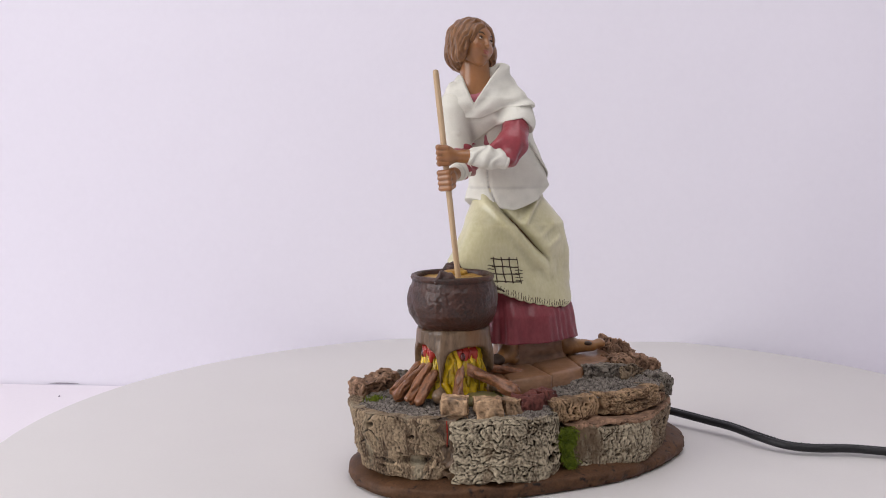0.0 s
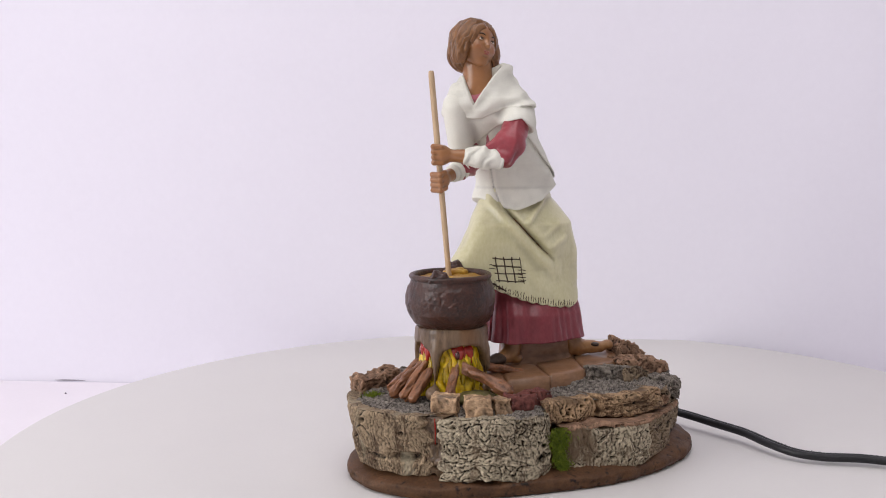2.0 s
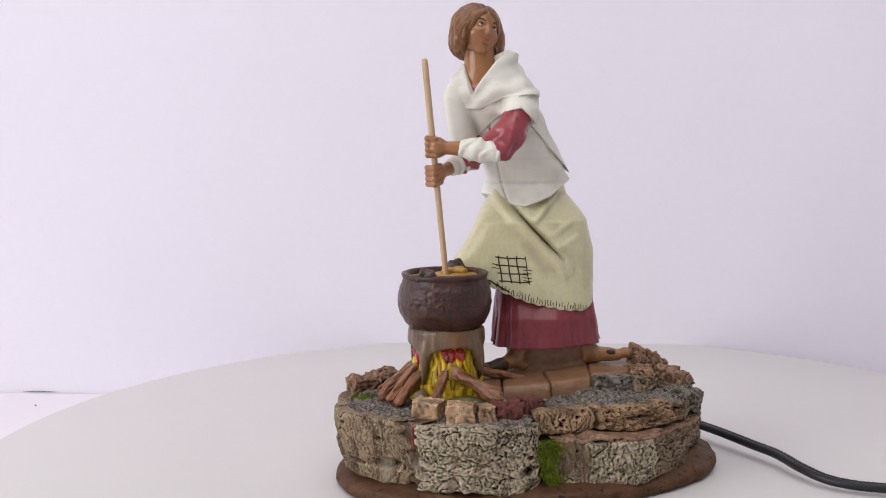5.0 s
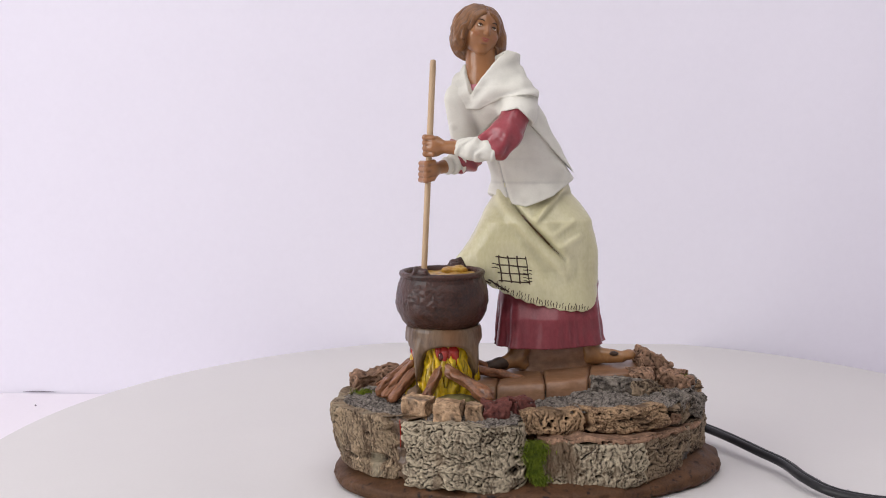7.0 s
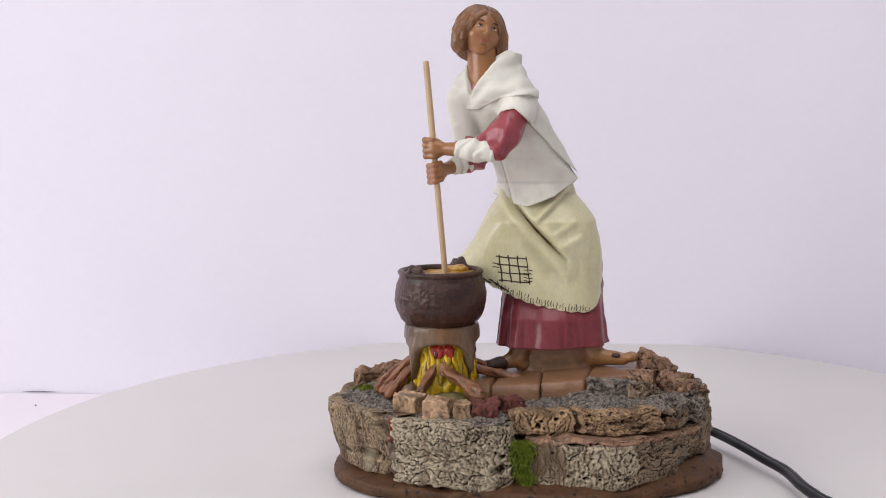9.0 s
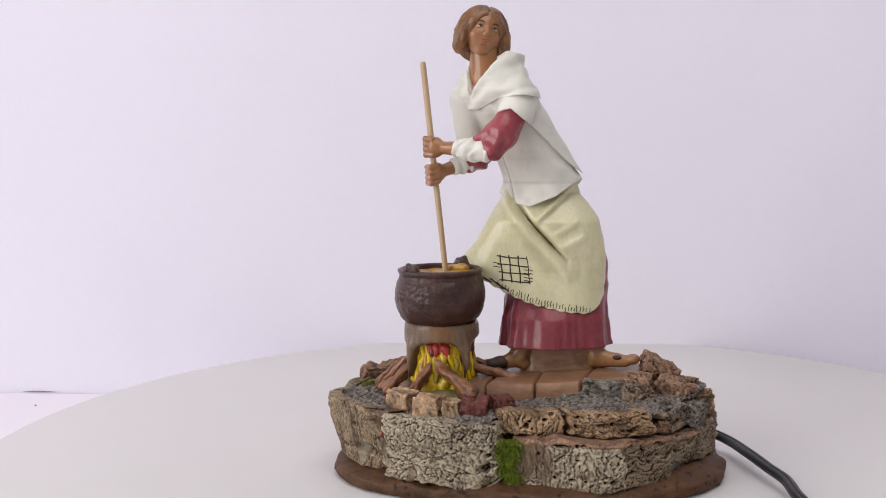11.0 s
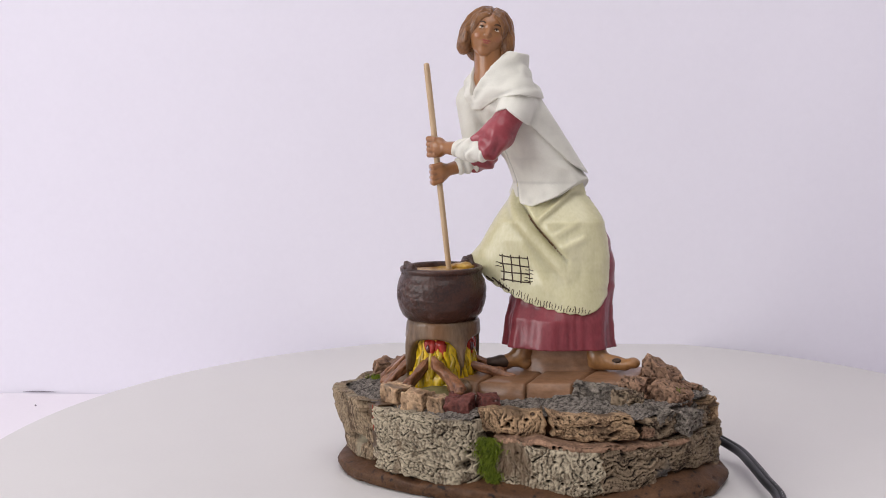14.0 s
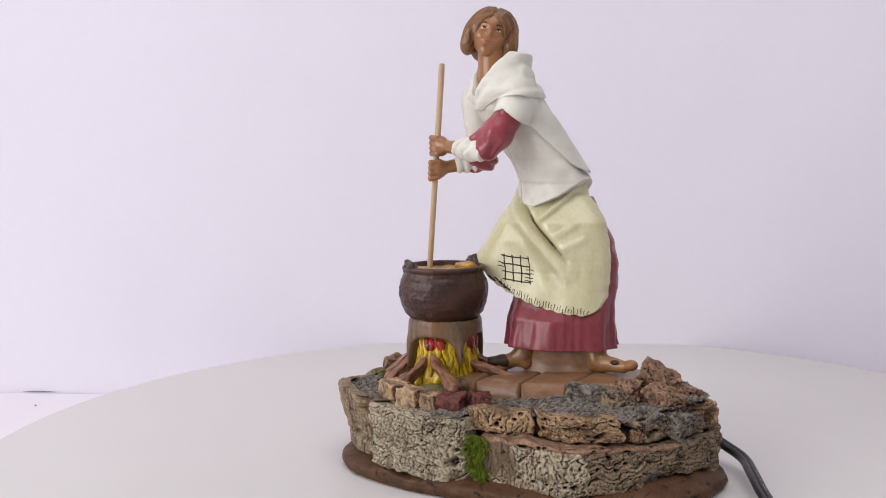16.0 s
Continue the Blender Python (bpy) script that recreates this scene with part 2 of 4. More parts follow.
def block(x, y, z, sx, sy, sz, turn=0.0, tilt=0.0, rough=0.5, seed=0, n=9, tip=0.0):
    """A rough-hewn stone: a subdivided box, rounded and broken by noise. x, y, z: middle of its base."""
    v, f = [], []
    lin = np.linspace(-1, 1, n)
    index = {}

    def at(a, b, c):
        key = (round(a, 5), round(b, 5), round(c, 5))
        if key not in index:
            index[key] = len(v)
            v.append(key)
        return index[key]
    for s in (-1, 1):
        for i in range(n - 1):
            for j in range(n - 1):
                a0, a1, b0, b1 = lin[i], lin[i + 1], lin[j], lin[j + 1]
                for q in (((s, a0, b0), (s, a1, b0), (s, a1, b1), (s, a0, b1)), ((a0, s, b0), (a0, s, b1), (a1, s, b1), (a1, s, b0)), ((a0, b0, s), (a1, b0, s), (a1, b1, s), (a0, b1, s))):
                    ids = [at(*c) for c in q]
                    f.append(ids if s > 0 else ids[::-1])
    p = np.array(v)
    r = np.linalg.norm(p, axis=1, keepdims=True)
    p = p * (0.90 + 0.10 * (1.25 / r))
    p = p * np.array([sx, sy, sz]) / 2
    w = p + seed * 31.7
    p = p + np.stack([fbm(w, 3.0, seed), fbm(w, 3.0, seed + 5), fbm(w, 3.0, seed + 9)], 1) * rough + (np.stack([vn(w, 0.8, seed + 2), vn(w, 0.8, seed + 3), vn(w, 0.8, seed + 4)], 1)) * rough * 0.28
    p[:, 2] += sz / 2 + tip * p[:, 0]
    m = Euler((0, radians(tilt), radians(turn))).to_matrix()
    p = p @ np.array(m).T + np.array([x, y, z])
    return p, f


# ---- solids from distance fields, for the sculpted figure ----
def nets(field, lo, hi, h):
    """A smooth closed surface round the points where field < 0."""
    ax = [np.arange(l, u + h, h, dtype=np.float32) for l, u in zip(lo, hi)]
    shape = tuple(len(a) for a in ax)
    p = np.stack(np.meshgrid(*ax, indexing="ij"), -1).reshape(-1, 3)
    d = np.asarray(field(p), np.float32).reshape(shape)
    s = d < 0
    cs = tuple(k - 1 for k in shape)
    corner = [(i, j, k) for i in (0, 1) for j in (0, 1) for k in (0, 1)]
    cut = {c: s[c[0]:c[0] + cs[0], c[1]:c[1] + cs[1], c[2]:c[2] + cs[2]] for c in corner}
    val = {c: d[c[0]:c[0] + cs[0], c[1]:c[1] + cs[1], c[2]:c[2] + cs[2]] for c in corner}
    cnt = sum(c.astype(np.int8) for c in cut.values())
    live = np.nonzero((cnt > 0) & (cnt < 8))
    acc = np.zeros((len(live[0]), 3), np.float32)
    num = np.zeros(len(live[0]), np.float32)
    for a in corner:
        for axis in range(3):
            if a[axis]:
                continue
            b = tuple(1 if k == axis else a[k] for k in range(3))
            va, vb = val[a][live], val[b][live]
            x = (va < 0) != (vb < 0)
            t = np.where(x, va / np.where(x, va - vb, 1), 0)
            pt = np.tile(np.array(a, np.float32), (len(t), 1))
            pt[:, axis] += t
            acc += pt * x[:, None]
            num += x
    verts = (np.stack(live, -1) + acc / num[:, None]) * h + np.array([a[0] for a in ax])
    ids = np.full(cs, -1, int)
    ids[live] = np.arange(len(live[0]))
    faces = []
    for axis in range(3):
        o1, o2 = [k for k in range(3) if k != axis]
        sl0, sl1 = [slice(1, -1)] * 3, [slice(1, -1)] * 3
        sl0[axis], sl1[axis] = slice(0, -1), slice(1, None)
        a, b = s[tuple(sl0)], s[tuple(sl1)]
        where = np.nonzero(a != b)
        base = [w + 1 for w in where]
        base[axis] = where[axis]
        quad = []
        for e1, e2 in ((-1, -1), (0, -1), (0, 0), (-1, 0)):
            c = [x.copy() for x in base]
            c[o1] += e1
            c[o2] += e2
            quad.append(ids[tuple(c)])
        quad = np.stack(quad, -1)
        flip = a[where] if axis != 1 else ~a[where]
        quad[~flip] = quad[~flip][:, ::-1]
        faces.append(quad)
    return verts, np.concatenate(faces)


def smin(a, b, k):
    h = np.clip(0.5 + 0.5 * (b - a) / k, 0, 1)
    return b * (1 - h) + a * h - k * h * (1 - h)


def loft(p, rows, turn=0.0, fold=None, power=2.0):
    """Stacked ellipses: rows of z, middle x and y, half width and half depth; turned by some degrees."""
    r = np.array(rows, np.float32)
    z = p[:, 2]
    cx, cy, a, b = (np.interp(z, r[:, 0], r[:, k]) for k in (1, 2, 3, 4))
    c, s = math.cos(radians(turn)), math.sin(radians(turn))
    x, y = p[:, 0] - cx, p[:, 1] - cy
    u, v = c * x + s * y, -s * x + c * y
    rad = (np.abs(u / a) ** power + np.abs(v / b) ** power + 1e-9) ** (1 / power)
    size = np.minimum(a, b)
    d = (rad - 1) * size
    if fold is not None:
        d = d + fold(np.arctan2(v / b, u / a), z, p)
    return np.maximum(d, np.maximum(r[0, 0] - z, z - r[-1, 0]))


def ball(p, c, r, m=None):
    q = p - np.array(c, np.float32)
    if m is not None:
        q = q @ m
    r = np.array(r, np.float32) * np.ones(3, np.float32)
    k0 = np.linalg.norm(q / r, axis=1)
    k1 = np.linalg.norm(q / (r * r), axis=1) + 1e-6
    return k0 * (k0 - 1) / k1


def rod(p, a, b, ra, rb=None):
    rb = ra if rb is None else rb
    a, b = np.array(a, np.float32), np.array(b, np.float32)
    ab = b - a
    t = np.clip(((p - a) @ ab) / (ab @ ab), 0, 1)
    return np.linalg.norm(p - a - t[:, None] * ab, axis=1) - (ra + (rb - ra) * t)


class Solid:
    """Gathers surfaces of several paints into one mesh."""

    def __init__(self):
        self.v, self.f, self.m, self.mats, self.n = [], [], [], [], 0

    def add(self, v, f, material):
        if material not in self.mats:
            self.mats.append(material)
        self.v.append(np.asarray(v))
        self.f += [tuple(int(i) + self.n for i in q) for q in f]
        self.m += [self.mats.index(material)] * len(f)
        self.n += len(v)

    def sculpt(self, field, lo, hi, h, material):
        self.add(*nets(field, lo, hi, h), material)

    def link(self, name, parent=None):
        return link(name, np.concatenate(self.v), self.f, self.mats, parent, "", self.m)


# ---- the room ----
def slab(name, x0, x1, y0, y1, z0, z1, material, parent=None):
    bm = bmesh.new()
    bmesh.ops.create_cube(bm, size=1, matrix=Matrix.Translation(((x0 + x1) / 2, (y0 + y1) / 2, (z0 + z1) / 2)) @ Matrix.Diagonal((x1 - x0, y1 - y0, z1 - z0, 1)))
    bmesh.ops.bevel(bm, geom=bm.edges[:], offset=0.0015, segments=2, affect="EDGES")
    me = bpy.data.meshes.new(name)
    bm.to_mesh(me)
    bm.free()
    me.materials.append(material)
    ob = new(name, me)
    if parent:
        ob.parent = parent
    return ob


def room():
    for name, dims in (("wall_back", (-1.7, 2.0, 0.2115, 0.30, -0.78, 1.75)), ("wall_right", (2.0, 2.1, -2.3, 0.30, -0.78, 1.75)), ("wall_front", (-1.7, 2.0, -2.3, -2.2, -0.78, 1.75))):
        tagged(slab(name, *dims, M["wall" if name == "wall_back" else "room"]), "smooth white painted wall behind the turntable" if name == "wall_back" else "plain white plaster wall of the room", "wall", kind="structure")
    tagged(slab("floor", -1.7, 2.0, -2.2, 0.2115, -0.86, -0.78, M["room"]), "plain pale floor of the room", "floor", kind="structure")
    tagged(slab("ceiling", -1.8, 2.1, -2.3, 0.30, 1.75, 1.83, M["room"]), "plain white ceiling of the room", "ceiling", kind="structure")
    # wall with the window opening, in four pieces
    w = tagged(new("wall_left"), "white plaster wall with a wide window opening", "wall", kind="structure")
    for dims in ((-1.8, -1.7, -2.3, -1.75, -0.78, 1.75), (-1.8, -1.7, 0.05, 0.30, -0.78, 1.75), (-1.8, -1.7, -1.75, 0.05, -0.78, 0.0), (-1.8, -1.7, -1.75, 0.05, 1.5, 1.75)):
        slab("wall_piece", *dims, M["room"], w)
    t = holder("table", "white painted table pushed against the wall", "table")
    slab("tabletop", -0.95, 0.95, -0.75, 0.2113, -0.055, -0.030, M["table"], t)
    for x in (-0.9, 0.9):
        for y in (-0.70, 0.15):
            slab("leg", x - 0.03, x + 0.03, y - 0.03, y + 0.03, -0.78, -0.057, M["table"], t)
    # specks on the table near the wall
    for x, y, r in ((-0.266, 0.182, 0.0006), (-0.300, 0.125, 0.0005)):
        v, f = lathe([(0.0, 0.0), (r * 700, 0.0), (r * 1000, 0.3), (r * 500, 0.8), (0.0, 0.9)], 10, x * 1000, y * 1000)
        tagged(link("speck", v + np.array([0, 0, -30.0]), f, M["chip"]), "tiny dark speck of dirt on the white table", "speck")
    v, f = tube([(-288, 211, -29.4), (-282, 210.8, -29.2), (-275, 210.8, -29.2), (-268, 211, -29.4)], [0.04, 0.3, 0.3, 0.04], 8)
    tagged(link("scrap", v, f, M["chip"]), "thin grey sliver lying where table meets wall", "scrap")


def turntable():
    t = holder("turntable", "large round matt white rotating display turntable", "turntable")
    prof = [(0.0, -12), (199.6, -12), (200.9, -11.2), (201.3, -10), (201.3, -1.6), (200.8, -0.4), (199.6, 0), (120, 0), (0.0, 0)]
    v, f = lathe(prof, 256)
    link("plate", v, f, M["disc"], t)
    v, f = lathe([(0, -30), (88, -30), (90, -28), (86, -12.2), (0, -12.2)], 96)
    link("foot_ring", v, f, M["disc"], t, "round white base under the plate")
    t.location = (0.0025, 0.0275, 0)
    return t


# ---- the base of clay, cork bark and grit ----
OUTLINE = [(-180, 65), (-165, 65), (-155, 63.4), (-145, 59.0), (-130, 50), (-115, 44), (-100, 40), (-90, 39.5), (-75, 40.5), (-60, 42), (-45, 46), (-30, 51), (-15, 59), (0, 63.5), (15, 65.5), (35, 55.5), (60, 40), (90, 36), (120, 38.5), (145, 45), (155, 51.5), (165, 58), (180, 65)]
# distance of the bark's face, and of the upper tier's face, from the same middle
FACE = [(-180, 61.5), (-165, 65.6), (-160, 62.6), (-150, 58), (-142, 52.6), (-121, 46), (-110, 41.6), (-102, 38.6), (-97, 35.6), (-90, 33.6), (-78, 34.2), (-73, 35.0), (-64, 37.4), (-59, 39.6), (-49, 43.8), (-32, 46.6), (-21, 49.8), (-11, 54), (0, 58.2), (15, 63), (35, 54), (60, 38.4), (90, 34.4), (120, 36), (145, 42.6), (155, 49), (165, 55.4), (180, 61.5)]
TIER = [(-180, 65), (-98, 33.0), (-90, 31.2), (-75, 30.4), (-60, 31.2), (-43, 39.8), (-25, 48.2), (-10, 52.6), (0, 56), (15, 60.6), (35, 52), (60, 37), (90, 34), (180, 65)]


def table(deg, rows, smooth):
    """Distance from the middle (0, -2) at an angle, rounded off."""
    d = (np.asarray(deg, float) + 180) % 360 - 180
    a, r = [k for k, _ in rows], [k for _, k in rows]
    return sum(np.interp((d + o * smooth + 180) % 360 - 180, a, r) for o in (-2, -1, 0, 1, 2)) / 5


def rim(deg):
    return table(deg, OUTLINE, 3)


def face(deg):
    return table(deg, FACE, 1.5)


def tier(deg):
    return table(deg, TIER, 1.5)


def around(deg, off=0.0, on=rim):
    deg = np.asarray(deg, float)
    r = on(deg) + off
    return np.stack([r * np.cos(np.radians(deg)), -2 + r * np.sin(np.radians(deg))], -1)


def ground_z(x, y):
    """Height of the gritty ground of the base."""
    near = np.exp(-(((x + 6) / 40) ** 2 + ((y - 4) / 17) ** 2))
    right = 1 / (1 + np.exp(-(x - 8) / 5)) * np.clip((y + 26) / 14, 0, 1)
    edge = np.hypot(x, y + 2) - face(np.degrees(np.arctan2(y + 2, x)))
    return 25.6 + 3.2 * near + 2.4 * right - 1.3 * np.clip((edge + 9) / 5, 0, 1) * ((x < 2) & (x > -40))


def plinth(base):
    n, prof = 420, [(0.0, 0.0), (0.93, 0.0), (0.985, 0.5), (1.0, 2.0), (0.995, 3.6), (0.97, 5.2), (0.945, 6.6), (0.91, 8.4), (0.875, 11.0), (0.86, 21.0), (0.83, 23.0), (0.6, 23.6), (0.0, 24.0)]
    deg = np.linspace(-180, 180, n, endpoint=False)
    fine = []
    for (r0, z0), (r1, z1) in zip(prof, prof[1:]):
        k = 4 if z1 - z0 > 0.3 else 2
        fine += [(r0 + (r1 - r0) * i / k, z0 + (z1 - z0) * i / k) for i in range(k)]
    fine.append(prof[-1])
    v = []
    for d in deg:
        r, inner = float(rim(d)), min(float(face(d)), float(tier(d))) - 3.5
        steep = 2.0 - 1.3 * math.exp(-((d + 6) / 20) ** 2)
        for k, z in fine:
            q = min(r * k, max(inner, r * k - (z - 4.0) * steep)) if z > 4.0 else r * k
            v.append((q * math.cos(radians(d)), -2 + q * math.sin(radians(d)), z))
    v = np.array(v)
    push = fbm(v, 6.0, 3) * 0.6 + np.minimum(fbm(v, 1.6, 11, 2) + 0.55, 0) * 2.4
    out = v - np.array([0, -2, 0])
    out[:, 2] = 0
    ln = np.linalg.norm(out, axis=1, keepdims=True) + 1e-6
    side = (v[:, 2] > 0.3) & (ln[:, 0] > 20)
    v[side] += (out / ln * push[:, None])[side]
    tall = v[:, 2] > 2
    v[tall, 2] += vn(v, 9.0, 5)[tall] * 0.7
    link("plinth", v, grid_faces(n, len(fine), True), M["clay"], base, "smooth brown clay foot with small pits")


def grit(base):
    h = 0.42
    xs, ys = np.arange(-68, 64, h), np.arange(-44, 38, h)
    gx, gy = np.meshgrid(xs, ys, indexing="ij")
    rr = np.hypot(gx, gy + 2)
    deg = np.degrees(np.arctan2(gy + 2, gx))
    inside = rr < np.where(gx > -5, np.minimum(tier(deg), face(deg)), face(deg)) - 0.9
    z = ground_z(gx, gy)
    p = np.stack([gx, gy, z], -1).reshape(-1, 3)
    z = z + (fbm(p, 7.0, 2, 3) * 0.6).reshape(gx.shape) + (np.abs(vn(p, 1.3, 4)) * 0.5).reshape(gx.shape) + (np.maximum(vn(p, 0.9, 6), 0) * 0.5).reshape(gx.shape) + np.random.RandomState(3).uniform(-0.26, 0.26, gx.shape)
    idx = np.cumsum(inside.ravel()).reshape(gx.shape) - 1
    keep = inside.ravel()
    v = np.stack([gx, gy, z], -1).reshape(-1, 3)[keep]
    ok = inside[:-1, :-1] & inside[1:, :-1] & inside[1:, 1:] & inside[:-1, 1:]
    f = np.stack([idx[:-1, :-1], idx[1:, :-1], idx[1:, 1:], idx[:-1, 1:]], -1)[ok]
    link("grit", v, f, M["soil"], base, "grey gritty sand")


def bark(base, d0, d1, z0, z1, off, style, material, seed, label="", depth=5.0, lean=0.0, cell=0.26, hollows=(), on=face):
    """A curved piece of cork bark along the edge of the base, between two angles."""
    arc = abs(d1 - d0) / 360 * 2 * math.pi * float(np.mean(on(np.linspace(d0, d1, 20))))
    nu, nv = max(12, int(arc / cell)), max(12, int((z1 - z0 + 2 * depth) / cell))
    u, v = np.meshgrid(np.linspace(0, 1, nu), np.linspace(0, 1, nv), indexing="ij")
    su, sv = u * arc, v * (z1 - z0 + 2 * depth)
    q = np.stack([su, sv, np.full_like(su, seed * 13.0)], -1).reshape(-1, 3)
    sh = u.shape
    noise = lambda size, sd, octaves=3, k=(1.0, 1.0): fbm(q * np.array([*k, 1.0]), size, seed + sd, octaves).reshape(sh)
    wu = noise(6.0, 11) * 1.5 + noise(1.4, 12, 2) * 0.34
    wv = noise(6.0, 13) * 1.5 + noise(1.4, 14, 2) * 0.34

    def flakes(ku, kv, size, sd, deep, step, width=0.13, slant=0.0):
        """Plates parted by thin jagged cracks; deep: of the cracks, step: between plates."""
        edge, own = plates((su + wu + slant * sv) * ku, (sv + wv) * kv, size, seed + sd, width)
        return deep * (edge - 1) + step * (own - 0.5)
    some = np.clip(0.5 + 1.6 * noise(7.0, 19, 2), 0.1, 1)
    fine = noise(0.9, 31, 2) * 0.26 + noise(2.6, 33, 4) * 0.42
    crest = lambda size, sd, k: 1 - 2.2 * np.abs(noise(size, sd, 4, k))
    if style == "ribs":            # fine upright fibres over soft swellings
        rel = flakes(1.0, 0.10, 1.05, 1, 0.24, 0.16, 0.26) + some * flakes(0.6, 0.4, 5.0, 2, 0.8, 0.5, 0.04) + noise(7.0, 3, 2) * 1.0 + fine * 0.6
    elif style == "plates":        # broken blocks between jagged dark cracks
        rel = some * flakes(1.0, 0.5, 2.5, 1, 0.62, 0.5, 0.085, 0.35) + flakes(0.25, 0.9, 3.4, 2, 0.8, 0.9, 0.045, 0.12) + some * flakes(0.9, 0.8, 1.2, 4, 0.22, 0.35, 0.14) + 0.2 * crest(2.6, 5, (0.5, 1.0)) + noise(8.0, 3, 2) * 0.8 + fine * 0.7
    elif style == "columns":       # narrow upright columns with a few level cracks
        rel = flakes(1.0, 0.13, 1.75, 1, 0.48, 0.24, 0.11) + some * flakes(0.16, 0.8, 2.8, 2, 0.6, 0.5, 0.04) + noise(8.0, 3, 2) * 0.7 + fine * 0.55
    else:                          # long layers lying along the edge
        rel = flakes(0.12, 0.8, 1.7, 1, 0.6, 0.5, 0.07) + some * flakes(0.4, 0.4, 4.0, 2, 0.9, 0.9, 0.035) + 0.2 * crest(2.4, 5, (0.25, 1.0)) + noise(6.0, 3, 2) * 0.8 + fine * 0.65
    rel = rel + np.random.RandomState(seed).uniform(-0.04, 0.04, sh)
    if z1 - z0 < 5:
        rel = rel * 0.6
    # a few holes
    r = np.random.RandomState(seed)
    for _ in range(7):
        hu, hv, hr = r.uniform(0.08, 0.92) * arc, depth + r.uniform(0.1, 0.9) * (z1 - z0), r.uniform(0.25, 0.6)
        rel = rel - 2.4 * np.exp(-(((su - hu) / hr / 1.6) ** 2 + ((sv - hv) / hr) ** 2) ** 1.5)
    for hu, hv, hw, hh, deep in hollows:
        rel = rel - deep * np.exp(-(((u - hu + wu * 0.02) / hw) ** 2 + ((v - hv + wv * 0.02) / hh) ** 2) ** 2)
    # the edges curl back into the base
    eu = np.minimum(u, 1 - u) * arc
    top = (1 - v) * (z1 - z0 + 2 * depth) - depth
    low = v * (z1 - z0 + 2 * depth) - depth
    zz = np.clip(low, 0, z1 - z0) + z0
    back = np.clip(-low, 0, None) + np.clip(-top, 0, None)
    curl = np.clip(1 - eu / 0.9, 0, 1) ** 2 * depth
    near = np.clip(1 - np.minimum(np.abs(top), np.abs(low)) / 1.2, 0, 1) ** 2 * 0.7
    wav = (fbm(np.stack([su, su * 0, su * 0 + seed], -1).reshape(-1, 3), 9.0, seed + 7, 3)).reshape(sh)
    zz = zz + wav * 1.3 * (0.8 + 1.0 * np.clip(1 - v * 2, 0, 1) ** 2) + rel * 0.25 * (back > 0)
    o = off + rel * np.clip(1 - back / depth, 0.15, 1) - back - curl - near + lean * (zz - (z0 + z1) / 2) / (z1 - z0)
    jag = fbm(np.stack([sv, sv * 0 + 3.3, sv * 0 + seed], -1).reshape(-1, 3), 4.0, seed + 17, 3).reshape(sh)
    deg = d0 + (d1 - d0) * u + wav * 0.35 * (v - 0.5) + jag * 2.6 * (1 - 2 * np.minimum(u, 1 - u)) ** 4
    xy = around(deg, 0, on) + (around(deg, 1, on) - around(deg, 0, on)) * o[..., None]
    p = np.concatenate([xy, zz[..., None]], -1).reshape(-1, 3)
    f = grid_faces(nu, nv)
    return link("bark_piece", p, f if d1 > d0 else [q[::-1] for q in f], M[material], base, label)


def tuft(base, pts, label, seed, size=1.0):
    """Moss of many short bent blades, rooted at points with an outward direction."""
    r = np.random.RandomState(seed)
    v, f = [], []
    for (p, out) in pts:
        p, out = np.array(p), np.array(out)
        d = out * r.uniform(0.6, 1.5) + np.array([r.uniform(-0.9, 0.9), r.uniform(-0.6, 0.6), r.uniform(-1.2, 0.8)])
        d = d / np.linalg.norm(d) * r.uniform(0.7, 1.7) * size
        s = np.cross(d, [r.uniform(-1, 1), r.uniform(-1, 1), 1.0])
        s = s / (np.linalg.norm(s) + 1e-6) * 0.13 * size
        m = p + d * 0.55 + np.array([0, 0, 0.15])
        k = len(v)
        v += [p - s, p + s, m + s * 0.8, m - s * 0.8, p + d + np.array([0, 0, -0.25])]
        f += [(k, k + 1, k + 2, k + 3), (k + 3, k + 2, k + 4)]
    ob = link("moss", v, f, M["moss"], base, label, smooth=False)
    ob["kind"] = "stuff"


